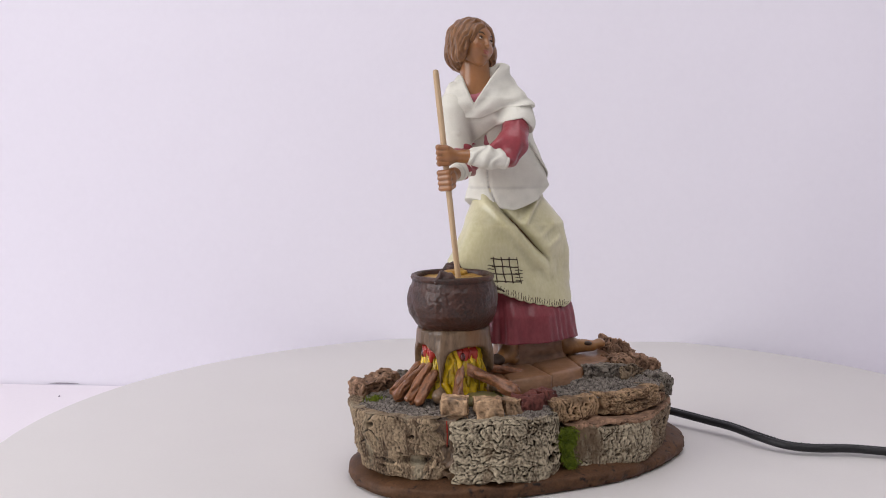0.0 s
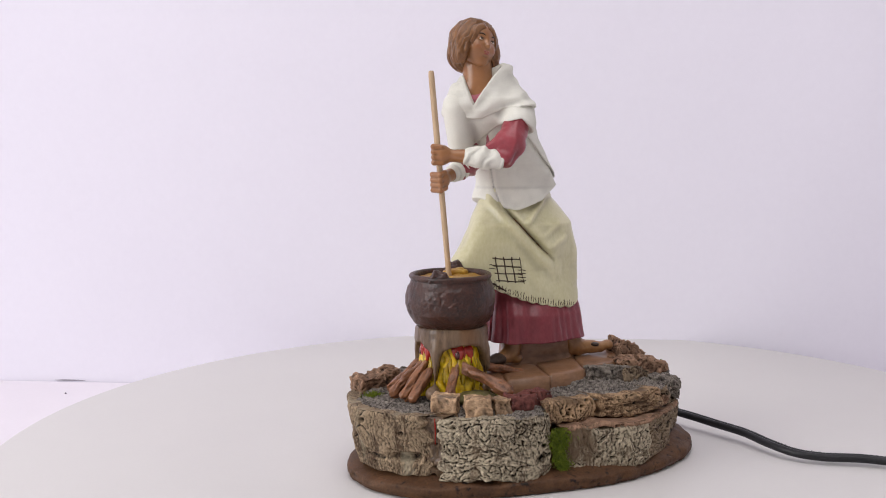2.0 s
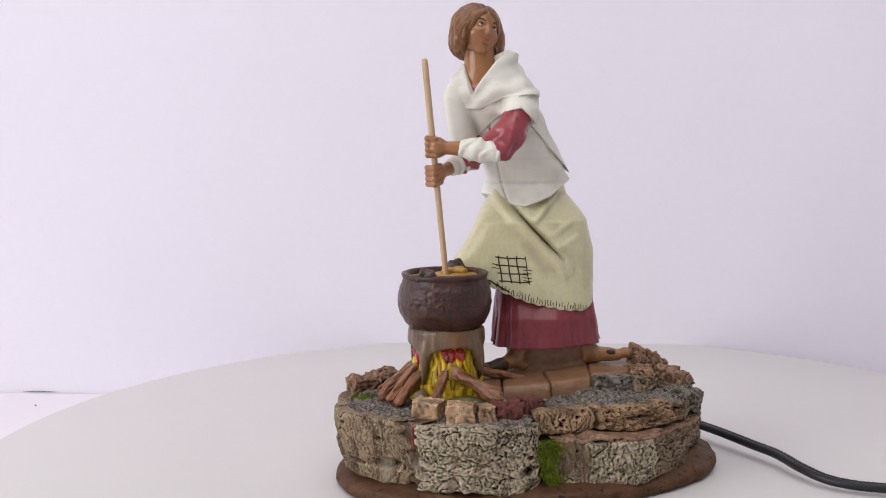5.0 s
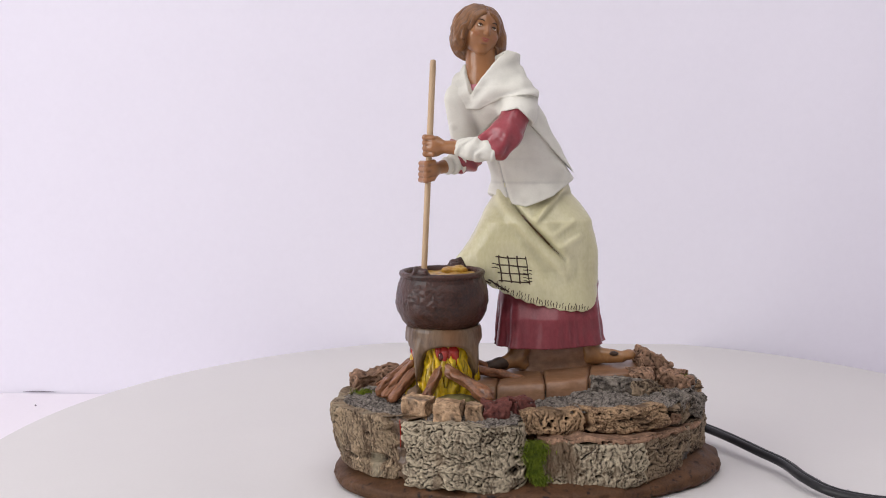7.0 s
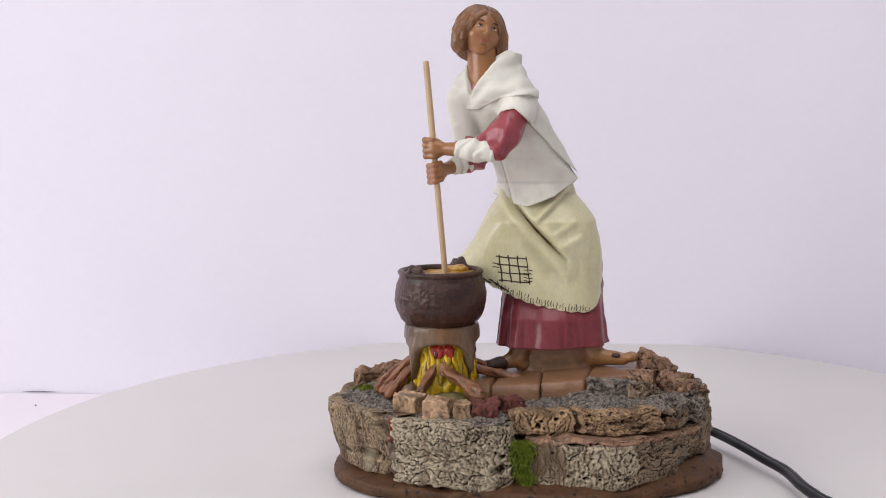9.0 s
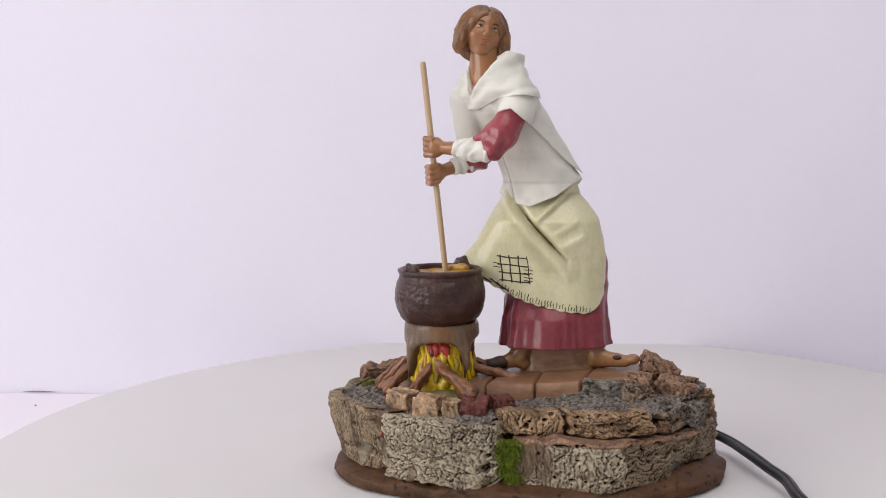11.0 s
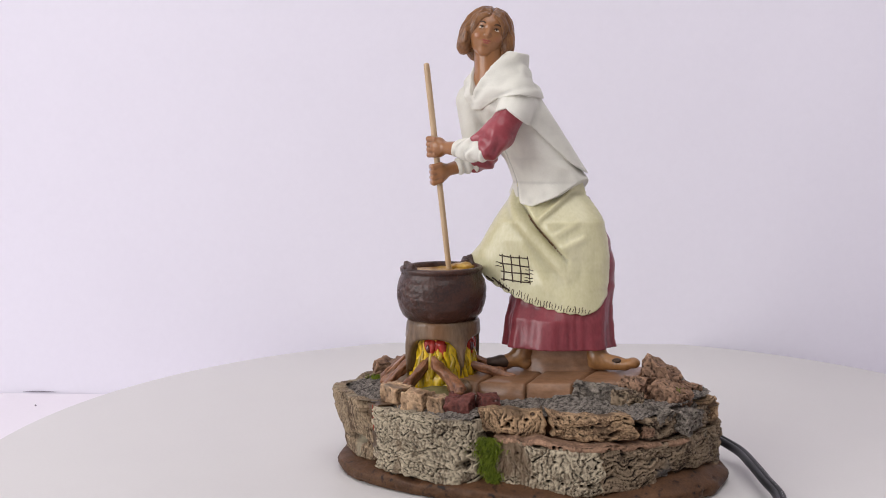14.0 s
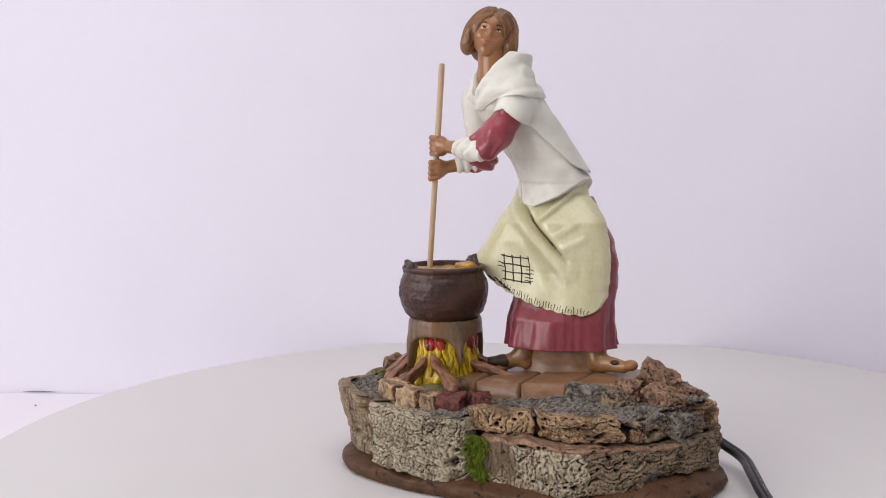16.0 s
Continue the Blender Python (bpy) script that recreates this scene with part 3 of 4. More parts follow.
def diorama_base():
    base = holder("diorama", "oval display stand of brown clay, cork bark and grey grit", "diorama")
    plinth(base)
    grit(base)
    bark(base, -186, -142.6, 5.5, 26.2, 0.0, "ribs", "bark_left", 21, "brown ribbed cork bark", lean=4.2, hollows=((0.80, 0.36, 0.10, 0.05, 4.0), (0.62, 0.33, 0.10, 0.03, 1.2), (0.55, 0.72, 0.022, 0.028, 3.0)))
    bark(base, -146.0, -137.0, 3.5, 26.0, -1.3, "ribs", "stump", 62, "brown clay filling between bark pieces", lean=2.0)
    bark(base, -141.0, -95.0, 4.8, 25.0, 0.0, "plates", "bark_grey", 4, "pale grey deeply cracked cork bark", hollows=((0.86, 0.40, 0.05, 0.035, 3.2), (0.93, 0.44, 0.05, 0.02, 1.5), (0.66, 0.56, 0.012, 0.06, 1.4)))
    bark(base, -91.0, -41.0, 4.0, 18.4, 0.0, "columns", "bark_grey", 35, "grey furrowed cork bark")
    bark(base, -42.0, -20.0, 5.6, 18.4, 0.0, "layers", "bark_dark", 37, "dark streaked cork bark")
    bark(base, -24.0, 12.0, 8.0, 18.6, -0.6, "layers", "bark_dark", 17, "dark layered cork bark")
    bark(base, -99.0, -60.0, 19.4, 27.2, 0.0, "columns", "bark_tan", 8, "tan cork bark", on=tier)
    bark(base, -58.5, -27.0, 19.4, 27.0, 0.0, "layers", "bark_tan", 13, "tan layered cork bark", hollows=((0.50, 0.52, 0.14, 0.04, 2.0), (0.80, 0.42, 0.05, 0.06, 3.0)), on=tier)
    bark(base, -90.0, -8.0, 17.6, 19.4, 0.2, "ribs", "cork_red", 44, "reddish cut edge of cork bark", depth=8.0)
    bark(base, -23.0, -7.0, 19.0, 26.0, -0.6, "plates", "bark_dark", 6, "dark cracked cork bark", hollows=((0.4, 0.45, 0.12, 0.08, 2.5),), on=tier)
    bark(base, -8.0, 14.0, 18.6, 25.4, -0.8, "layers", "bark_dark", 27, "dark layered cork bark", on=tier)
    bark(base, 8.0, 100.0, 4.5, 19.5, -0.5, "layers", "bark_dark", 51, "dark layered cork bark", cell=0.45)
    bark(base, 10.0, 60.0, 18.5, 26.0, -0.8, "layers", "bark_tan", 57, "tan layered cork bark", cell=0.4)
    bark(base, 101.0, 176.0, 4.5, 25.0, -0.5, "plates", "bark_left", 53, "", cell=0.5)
    # the row of small bricks along the front edge
    for i, (x, y, w, dp, h, turn, mat, lab) in enumerate(((-35.8, -27.4, 8.6, 7.5, 6.4, -22, "brick", ""), (-26.0, -32.0, 8.4, 7.0, 6.0, -10, "brick", ""), (-18.9, -32.2, 5.0, 6.5, 5.4, 0, "brick", ""), (-11.8, -31.0, 8.2, 6.5, 5.8, 6, "brick_red", "dark red brick"), (-4.6, -27.2, 6.0, 6.0, 6.0, 34, "brick_red", "broken dark red brick"))):
        v, f = block(x, y, 24.0, w, dp, h + 0.4, turn, (3, -2, 4, -3, 6)[i], 0.6, 60 + i, 20)
        link("brick", v, f, M[mat], base, lab)
    # broken cork and brick behind the fire and beside the foot
    for i, (x, y, z, sx, sy, sz, turn, tilt, mat, name, tip) in enumerate((
            (-51.5, 7.0, 26.6, 17.0, 8.0, 5.0, 22, -9, "cork_red", "brick", 0.0),
            (-41.0, 9.0, 26.0, 6.0, 8.0, 5.0, 10, 0, "rock", "stone", 0.0),
            (41.0, 7.0, 28.0, 12.0, 10.0, 8.6, 10, 14, "cork_red", "stone", -0.25),
            (36.0, -5.0, 27.4, 8.0, 9.0, 6.4, -5, 0, "cork_red", "stone", 0.0),
            (27.5, -11.0, 26.8, 17.0, 5.0, 5.6, -2, 4, "rock", "stone", 0.0),
            (36.0, -12.0, 27.0, 9.0, 5.0, 4.6, 8, 6, "bark_dark", "stone", 0.0),
            (46.5, -3.0, 26.0, 11.0, 9.0, 6.4, -20, 14, "cork_red", "stone", 0.0),
            (51.5, -5.0, 20.5, 8.0, 12.0, 6.2, -10, 14, "rock", "stone", 0.0),
            (45.5, -13.5, 24.5, 8.0, 6.0, 3.8, -25, 8, "rock", "stone", 0.0),
            (48.5, 8.0, 25.0, 12.0, 8.0, 5.6, 60, 6, "cork_red", "stone", 0.0),
            (44.4, -19.6, 20.4, 2.6, 2.6, 2.8, 10, 0, "cork_red", "stone", 0.0))):
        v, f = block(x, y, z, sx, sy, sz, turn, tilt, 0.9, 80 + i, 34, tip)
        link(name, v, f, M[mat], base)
    # flagstones under the figure
    joints = [(-24, -24), (-11.5, -8.0), (4.2, 4.6), (18.2, 22.5), (36, 38)]
    for i in range(4):
        (a0, a1), (b0, b1) = joints[i], joints[i + 1]
        n = 20
        g = np.linspace(0, 1, n)
        v, f = [], []
        front = (-14.5, -17.2, -15.6, -10.2)[i], (-17.2, -16.4, -11.8, -4.0)[i]
        for s in g:
            for t in g:
                y0 = front[0] + (front[1] - front[0]) * s
                x = (a0 + 0.28) * (1 - s) + (b0 - 0.28) * s
                x2 = (a1 + 0.28) * (1 - s) + (b1 - 0.28) * s
                v.append((x * (1 - t) + x2 * t, y0 * (1 - t) + 16 * t, 31.3 + 2.0 * (x + 24) / 60 + 0.8 * t))
        v = np.array(v)
        u, t = np.meshgrid(g, g, indexing="ij")
        e = np.minimum(np.minimum(u, 1 - u), np.minimum(t, 1 - t)).ravel()
        v[:, 2] += fbm(v, 9.0, 70 + i, 3) * 0.35 - np.clip(1 - e * 16, 0, 1) * 0.5
        v[:, 1] += vn(v, 5.0, 75 + i) * 0.5
        low = v.copy()
        low[:, 2] = 25.5
        k = len(v)
        ring = [j * n for j in range(n)] + [(n - 1) * n + j for j in range(1, n)] + [j * n + n - 1 for j in range(n - 2, -1, -1)] + [j for j in range(n - 2, 0, -1)]
        f = grid_faces(n, n) + [(ring[(j + 1) % len(ring)], ring[j], k + ring[j], k + ring[(j + 1) % len(ring)]) for j in range(len(ring))]
        link("flagstone", np.concatenate([v, low]), f, M["flag"], base)
    v, f = tube([(*around(-141.6, -0.6, face), 25.4), (*around(-141.5, -0.7, face), 22.0), (*around(-141.7, -0.9, face), 17.0)], [0.18, 0.25, 0.1], 8)
    link("paint_streak", v, f, M["flame_r"], base, "small red streak of paint")
    # moss: a long tuft between two bark pieces, small ones on top
    r = np.random.RandomState(5)
    pts = []
    for _ in range(3600):
        z = r.uniform(2.5, 19.5)
        w = 4.4 - 2.4 * (1 - (z - 2.5) / 17) + 0.4 * math.sin(z * 0.9)
        d = -90.5 + (2.2 if z < 9 else 0.0) + r.normal(0, 0.62) * w
        xy = around(d, -0.6 + r.uniform(0, 1.2), face)
        pts.append(((xy[0], xy[1], z), (0.05, -1.0, 0.0)))
    tuft(base, pts, "bright green moss in a crack", 6, 1.25)
    for cx, cy, cz, n, s in ((-55.0, -4.0, 26.4, 240, 1.5), (-21.0, -19.0, 27.8, 120, 2.4), (47.5, -4.5, 31.0, 140, 1.6)):
        tuft(base, [((cx + r.normal(0, s), cy + r.normal(0, s * 0.6), cz + r.uniform(-0.5, 0.4)), (0, 0, 1.0)) for _ in range(n)], "small patch of green moss", 9 + n, 1.0)
    return base


# ---- the fire under the pot ----
def stove():
    s = holder("stove", "clay stump stove with painted flames and logs", "stove")
    cx, cy = -28.2, -7.0

    def body(p):
        x, y, z = p[:, 0] - cx, p[:, 1] - cy, p[:, 2]
        r, ang = np.hypot(x, y), np.degrees(np.arctan2(y, x))
        outer = np.interp(z, [26, 28, 31, 36, 42, 46, 49.0, 50.4], [15.8, 15.2, 14.3, 13.5, 12.9, 12.6, 12.4, 11.8])
        near = np.min([np.abs((ang - a + 180) % 360 - 180) for a in (-129, -37, 53, 143)], axis=0)
        shell = np.maximum(np.maximum(r - outer - 0.9 * np.exp(-(near / 8) ** 2) * np.clip((47 - z) / 4, 0, 1), 9.6 - r - 9 * (z > 45.5)), np.maximum(z - 50.0, 26.5 - z))
        lat = (45.5 - near) / 57.3 * 13.0
        tall = np.where(z > 35.0, (z - 35.0) / 9.6, 0)
        wide = 10.5 - np.clip(z - 31, 0, 14) * 0.09
        arch = ((np.abs(lat / wide) ** 3 + tall ** 3 + 1e-9) ** (1 / 3) - 1) * 6.0
        d = -smin(-shell, arch, 1.0)
        for a in (-129, -37, 53, 143):
            c, n = math.cos(radians(a)), math.sin(radians(a))
            d = smin(d, ball(p, (cx + 15.0 * c, cy + 15.0 * n, 29.2), (2.5, 2.5, 2.3)), 1.6)
        return d + fbm(p * np.array([1, 1, 0.22], np.float32), 3.2, 33, 2) * 0.30
    v, f = nets(body, (cx - 19, cy - 19, 25.5), (cx + 19, cy + 19, 51), 0.40)
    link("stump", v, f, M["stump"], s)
    # flames: a furrowed core sloping back, tongues and red licks in each opening
    deep = lambda z: 12.0 - (z - 27.0) * 0.17

    def flicker(v):
        o = v - np.array([cx, cy, 0])
        ang = np.arctan2(o[:, 1], o[:, 0])
        o[:, 2] = 0
        ln = np.linalg.norm(o, axis=1, keepdims=True) + 1e-6
        wave = ang * 11 + 1.1 * np.sin(v[:, 2] * 0.42 + ang * 3) + 0.8 * vn(v, 3.0, 35)
        k = 0.75 * np.abs(np.sin(wave)) + 0.22 * np.sin(wave * 2.7 + 1) + fbm(v * [1, 1, 0.4], 1.8, 36, 3) * 0.4
        return v + o / ln * (k * (ln[:, 0] > 3))[:, None]
    v, f = lathe([(0, 27.0)] + [(deep(27.0 + i * 0.35), 27.0 + i * 0.35) for i in range(54)] + [(0, 46.0)], 220, cx, cy, flicker)
    core = link("fire", v, f, M["flame_y"], s, "yellow painted flames")
    r = np.random.RandomState(4)

    def tongue(deg, z0, tall, lean, radii, flat, material, label=""):
        c, n = math.cos(radians(deg)), math.sin(radians(deg))
        at = lambda h, k: (cx + (deep(z0 + h) + 0.35) * c - n * k, cy + (deep(z0 + h) + 0.35) * n + c * k, z0 + h)
        v, f = tube([at(0, 0), at(tall * 0.33, lean * 0.2), at(tall * 0.7, lean), at(tall, lean * 0.5)], radii, 10, flat, up=(c, n, 0))
        link("flame", v, f, M[material], core, label)
    for a in (-83, -173, 8, 98):
        for k in range(9):
            off = -36 + 9 * k + r.uniform(-3, 3)
            tongue(a + off, 30.5 + r.uniform(-1, 4), 6.5 + 3.5 * math.cos(radians(off * 2.2)) + r.uniform(-1, 1), r.uniform(-1.5, 1.5), [0.5, 1.1, 0.7, 0.05], 0.7, "flame_y")
        for off, z0, tall, wide in ((-17, 39.6, 5.0, 1.0), (-5, 38.4, 6.0, 1.25), (5, 39.8, 4.6, 0.9), (16, 38.2, 6.2, 1.35)):
            tongue(a + off + r.uniform(-2, 2), z0, tall, r.uniform(-0.8, 0.8), [0.1, wide * 0.8, wide * 1.35, wide * 0.6], 0.8, "flame_r", "red painted flame")
        c, n = math.cos(radians(a - 11)), math.sin(radians(a - 11))
        v, f = nets(lambda p: ball(p, (cx + 10.4 * c, cy + 10.4 * n, 41.2), (0.9, 0.9, 1.5)), (cx + 10.4 * c - 2, cy + 10.4 * n - 2, 38.6), (cx + 10.4 * c + 2, cy + 10.4 * n + 2, 43.6), 0.25)
        link("ember", v, f, M["ember"], core, "dark red glossy ember")
    v, f = nets(lambda p: ball(p, (-24.0, -21.0, 27.4), (7.5, 5.5, 2.4)) + fbm(p, 3.0, 38, 2) * 0.3, (-33, -28, 25), (-15, -14, 31), 0.4)
    link("ash_bed", v, f, M["olive"], s, "olive grey ash in front of the fire")
    # logs leaning into the fire
    for i, (a, b, r0) in enumerate((((-33.4, -24.4, 29.4), (-29.2, -16.5, 37.6), 1.9), ((-14.6, -25.6, 30.4), (-27.2, -17.0, 37.0), 2.1), ((-48.5, -10.5, 28.6), (-39.5, -8.0, 37.0), 1.8), ((-46.5, -14.5, 28.4), (-38.5, -11.5, 37.5), 1.7), ((-49.0, -6.0, 28.8), (-40.0, -4.0, 36.5), 1.7), ((-3.6, -6.5, 31.6), (-16.5, -8.5, 35.0), 1.6), ((-9.0, -1.0, 32.6), (-17.0, -4.0, 36.0), 1.5), ((-44.0, -17.5, 28.2), (-37.5, -14.0, 36.0), 1.5))):
        a, b = np.array(a), np.array(b)

        def field(p, a=a, b=b, r0=r0, i=i):
            d = rod(p, a, b, r0, r0 * 0.8)
            ax = (b - a) / np.linalg.norm(b - a)
            q = p - (p @ ax)[:, None] * ax * 0.75
            return d + fbm(q, 1.8, 40 + i, 3) * 0.8 + 0.5 * (np.abs(vn(q, 2.2, 47 + i)) - 0.3)
        lo, hi = np.minimum(a, b) - 4, np.maximum(a, b) + 4
        v, f = nets(field, lo, hi, 0.33)
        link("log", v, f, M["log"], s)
    return s


def pot():
    s = holder("cooking_pot", "round dark brown glazed cauldron full of yellow soup", "pot")
    cx, cy = -28.5, -7.5
    prof = [(0, 49.2), (9.0, 49.3), (11.2, 49.9), (13.0, 51.8), (14.4, 54.6), (15.0, 57.6), (14.95, 60.4), (14.5, 62.8), (13.7, 64.5), (13.5, 65.2), (13.4, 65.7), (13.7, 66.2), (13.9, 66.8), (13.7, 67.4), (13.0, 67.7), (12.3, 67.4), (11.9, 66.5), (11.6, 65.0), (11.4, 63.5), (0, 63.3)]
    fine = []
    for (r0, z0), (r1, z1) in zip(prof, prof[1:]):
        k = max(2, int(math.hypot(r1 - r0, z1 - z0) / 0.35))
        fine += [(r0 + (r1 - r0) * i / k, z0 + (z1 - z0) * i / k) for i in range(k)]

    def dent(v):
        o = v - np.array([cx, cy, 0])
        o[:, 2] = 0
        ln = np.linalg.norm(o, axis=1, keepdims=True) + 1e-6
        k = fbm(v, 5.0, 51, 3) * 0.28
        ang = np.degrees(np.arctan2(o[:, 1], o[:, 0]))
        spot = np.exp(-(((ang + 112) / 30) ** 2 + ((v[:, 2] - 59.5) / 4.6) ** 2) ** 2)
        k = k + spot * (0.1 + np.abs(vn(v, 1.3, 53)) * 0.75 + np.abs(vn(v, 0.7, 54)) * 0.35) + np.abs(vn(v, 2.0, 56)) * 0.16
        low = np.clip((54 - v[:, 2]) / 4, 0, 1) * fbm(v, 1.5, 55, 2) * 0.25
        return v + o / ln * ((k + low) * (ln[:, 0] > 5))[:, None]
    v, f = lathe(fine + [prof[-1]], 240, cx, cy, dent)
    link("body", v, f, M["pot"], s)
    for name, x, y, z, turn in (("lug", -34.8, -18.2, 67.2, -118), ("lug", -24.2, 4.6, 67.4, 68)):
        c, n = math.cos(radians(turn)), math.sin(radians(turn))

        def field(p, x=x, y=y, z=z, c=c, n=n):
            side = lambda k, up, o=0.0: (x - n * k + c * o, y + c * k + n * o, z + up)
            d = smin(rod(p, side(-3.2, -0.9), side(-1.2, 1.9, 0.3), 1.0), rod(p, side(-1.2, 1.9, 0.3), side(1.5, 1.2, 0.3), 0.95), 0.5)
            d = smin(d, rod(p, side(1.5, 1.2, 0.3), side(3.2, -0.9), 0.95), 0.5)
            d = smin(d, ball(p, side(0, 0.3, -0.6), (1.8, 1.8, 1.2)), 0.6)
            return d + fbm(p, 1.2, 57, 2) * 0.22
        v, f = nets(field, (x - 5, y - 5, z - 3), (x + 5, y + 5, z + 4.5), 0.25)
        link("lug", v, f, M["pot_rust"], s, "twisted clay lug handle")
    v, f = [], []
    n, k = 72, 20
    for i in range(n):
        a = 2 * math.pi * i / n
        v += [(cx + (12.0 * j / k) * math.cos(a), cy + (12.0 * j / k) * math.sin(a), 66.0) for j in range(k + 1)]
    v = np.array(v)
    v[:, 2] += fbm(v, 3.0, 58, 3) * 0.45
    link("soup", v, [q[::-1] for q in grid_faces(n, k + 1, True)], M["soup"], s, "thick yellow soup")
    v, f = nets(lambda p: smin(ball(p, (-23.5, 0.5, 66.6), (3.4, 2.6, 1.5)), ball(p, (-26.5, 1.8, 66.4), (2.6, 2.2, 1.3)), 1.0) + fbm(p, 1.3, 59, 2) * 0.35, (-31, -4, 63.5), (-18, 6, 70), 0.3)
    link("soup_lump", v, f, M["soup"], s, "lumps in the soup")
    return s


# ---- the figurine ----


def figurine():
    s = Solid()
    # skirt
    folds = lambda a, z, p: (0.55 * np.sin(a * 9 + 1.3 * np.sin(a * 2.3) + 0.4 * np.sin(z * 0.2)) + 0.12 * np.sin(a * 31 + 2 * np.sin(a * 5))) * np.clip((60 - z) / 16, 0, 1) + fbm(p, 5.0, 60, 2) * 0.25
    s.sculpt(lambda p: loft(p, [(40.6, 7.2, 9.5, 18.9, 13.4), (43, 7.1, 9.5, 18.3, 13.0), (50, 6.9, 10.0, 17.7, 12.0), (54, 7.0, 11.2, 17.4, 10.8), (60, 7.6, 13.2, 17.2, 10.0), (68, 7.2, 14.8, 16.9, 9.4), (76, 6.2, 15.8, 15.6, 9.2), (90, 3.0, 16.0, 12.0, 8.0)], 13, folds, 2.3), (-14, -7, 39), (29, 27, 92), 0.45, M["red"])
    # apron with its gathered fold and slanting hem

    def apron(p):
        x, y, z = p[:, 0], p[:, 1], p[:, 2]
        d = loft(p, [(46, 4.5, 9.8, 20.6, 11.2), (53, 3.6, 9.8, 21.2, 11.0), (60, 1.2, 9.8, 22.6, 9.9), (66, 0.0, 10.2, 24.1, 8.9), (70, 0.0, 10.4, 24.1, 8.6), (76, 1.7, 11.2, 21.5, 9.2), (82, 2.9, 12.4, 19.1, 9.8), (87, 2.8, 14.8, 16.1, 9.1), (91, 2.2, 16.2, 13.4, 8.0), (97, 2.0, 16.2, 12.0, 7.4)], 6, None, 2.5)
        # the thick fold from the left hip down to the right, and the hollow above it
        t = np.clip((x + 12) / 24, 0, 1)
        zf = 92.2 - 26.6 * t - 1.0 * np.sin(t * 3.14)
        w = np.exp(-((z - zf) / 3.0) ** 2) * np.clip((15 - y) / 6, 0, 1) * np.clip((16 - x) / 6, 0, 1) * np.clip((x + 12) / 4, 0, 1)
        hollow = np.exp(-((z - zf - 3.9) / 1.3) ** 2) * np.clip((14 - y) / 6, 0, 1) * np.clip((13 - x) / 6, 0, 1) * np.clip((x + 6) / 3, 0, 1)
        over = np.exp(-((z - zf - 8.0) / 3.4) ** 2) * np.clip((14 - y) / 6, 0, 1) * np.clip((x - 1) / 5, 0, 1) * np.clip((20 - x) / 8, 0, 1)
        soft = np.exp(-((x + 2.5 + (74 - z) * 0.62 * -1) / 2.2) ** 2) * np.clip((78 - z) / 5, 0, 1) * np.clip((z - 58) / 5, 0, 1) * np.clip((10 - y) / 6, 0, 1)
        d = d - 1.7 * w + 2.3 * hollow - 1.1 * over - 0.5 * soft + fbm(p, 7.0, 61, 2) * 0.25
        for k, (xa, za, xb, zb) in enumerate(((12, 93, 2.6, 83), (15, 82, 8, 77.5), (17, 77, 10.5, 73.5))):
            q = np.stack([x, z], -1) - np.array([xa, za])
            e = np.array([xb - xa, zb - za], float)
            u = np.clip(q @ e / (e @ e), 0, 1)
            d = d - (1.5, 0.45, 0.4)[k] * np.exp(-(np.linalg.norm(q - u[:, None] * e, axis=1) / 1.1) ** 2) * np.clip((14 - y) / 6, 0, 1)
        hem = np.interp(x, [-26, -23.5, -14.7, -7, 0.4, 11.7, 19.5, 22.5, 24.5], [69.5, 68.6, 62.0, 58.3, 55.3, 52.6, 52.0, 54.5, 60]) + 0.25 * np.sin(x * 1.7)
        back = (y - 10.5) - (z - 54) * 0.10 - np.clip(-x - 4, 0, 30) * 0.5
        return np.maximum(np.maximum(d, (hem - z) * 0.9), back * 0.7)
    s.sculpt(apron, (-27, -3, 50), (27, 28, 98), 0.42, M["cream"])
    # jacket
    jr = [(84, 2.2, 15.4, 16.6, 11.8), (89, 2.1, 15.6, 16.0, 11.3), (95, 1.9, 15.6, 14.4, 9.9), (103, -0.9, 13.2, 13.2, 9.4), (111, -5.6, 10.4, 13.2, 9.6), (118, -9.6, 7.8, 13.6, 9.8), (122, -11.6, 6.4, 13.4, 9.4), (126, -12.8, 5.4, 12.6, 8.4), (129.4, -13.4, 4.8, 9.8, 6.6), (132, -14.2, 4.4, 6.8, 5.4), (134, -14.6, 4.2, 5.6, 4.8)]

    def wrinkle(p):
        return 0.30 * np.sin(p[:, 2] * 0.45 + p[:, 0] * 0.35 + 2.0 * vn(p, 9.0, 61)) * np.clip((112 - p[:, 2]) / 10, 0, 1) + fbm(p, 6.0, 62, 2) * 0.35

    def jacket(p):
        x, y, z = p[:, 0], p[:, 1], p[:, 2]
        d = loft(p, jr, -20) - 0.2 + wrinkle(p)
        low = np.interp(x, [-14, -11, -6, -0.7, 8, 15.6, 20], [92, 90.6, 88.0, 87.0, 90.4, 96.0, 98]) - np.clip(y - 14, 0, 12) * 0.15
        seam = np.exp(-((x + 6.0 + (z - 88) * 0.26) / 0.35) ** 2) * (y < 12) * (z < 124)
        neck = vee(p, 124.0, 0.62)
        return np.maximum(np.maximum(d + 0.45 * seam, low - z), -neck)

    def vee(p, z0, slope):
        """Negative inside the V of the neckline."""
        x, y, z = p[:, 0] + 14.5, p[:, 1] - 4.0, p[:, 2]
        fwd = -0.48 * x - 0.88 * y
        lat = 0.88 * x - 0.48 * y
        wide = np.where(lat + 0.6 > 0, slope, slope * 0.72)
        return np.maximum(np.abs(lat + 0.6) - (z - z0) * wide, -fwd)
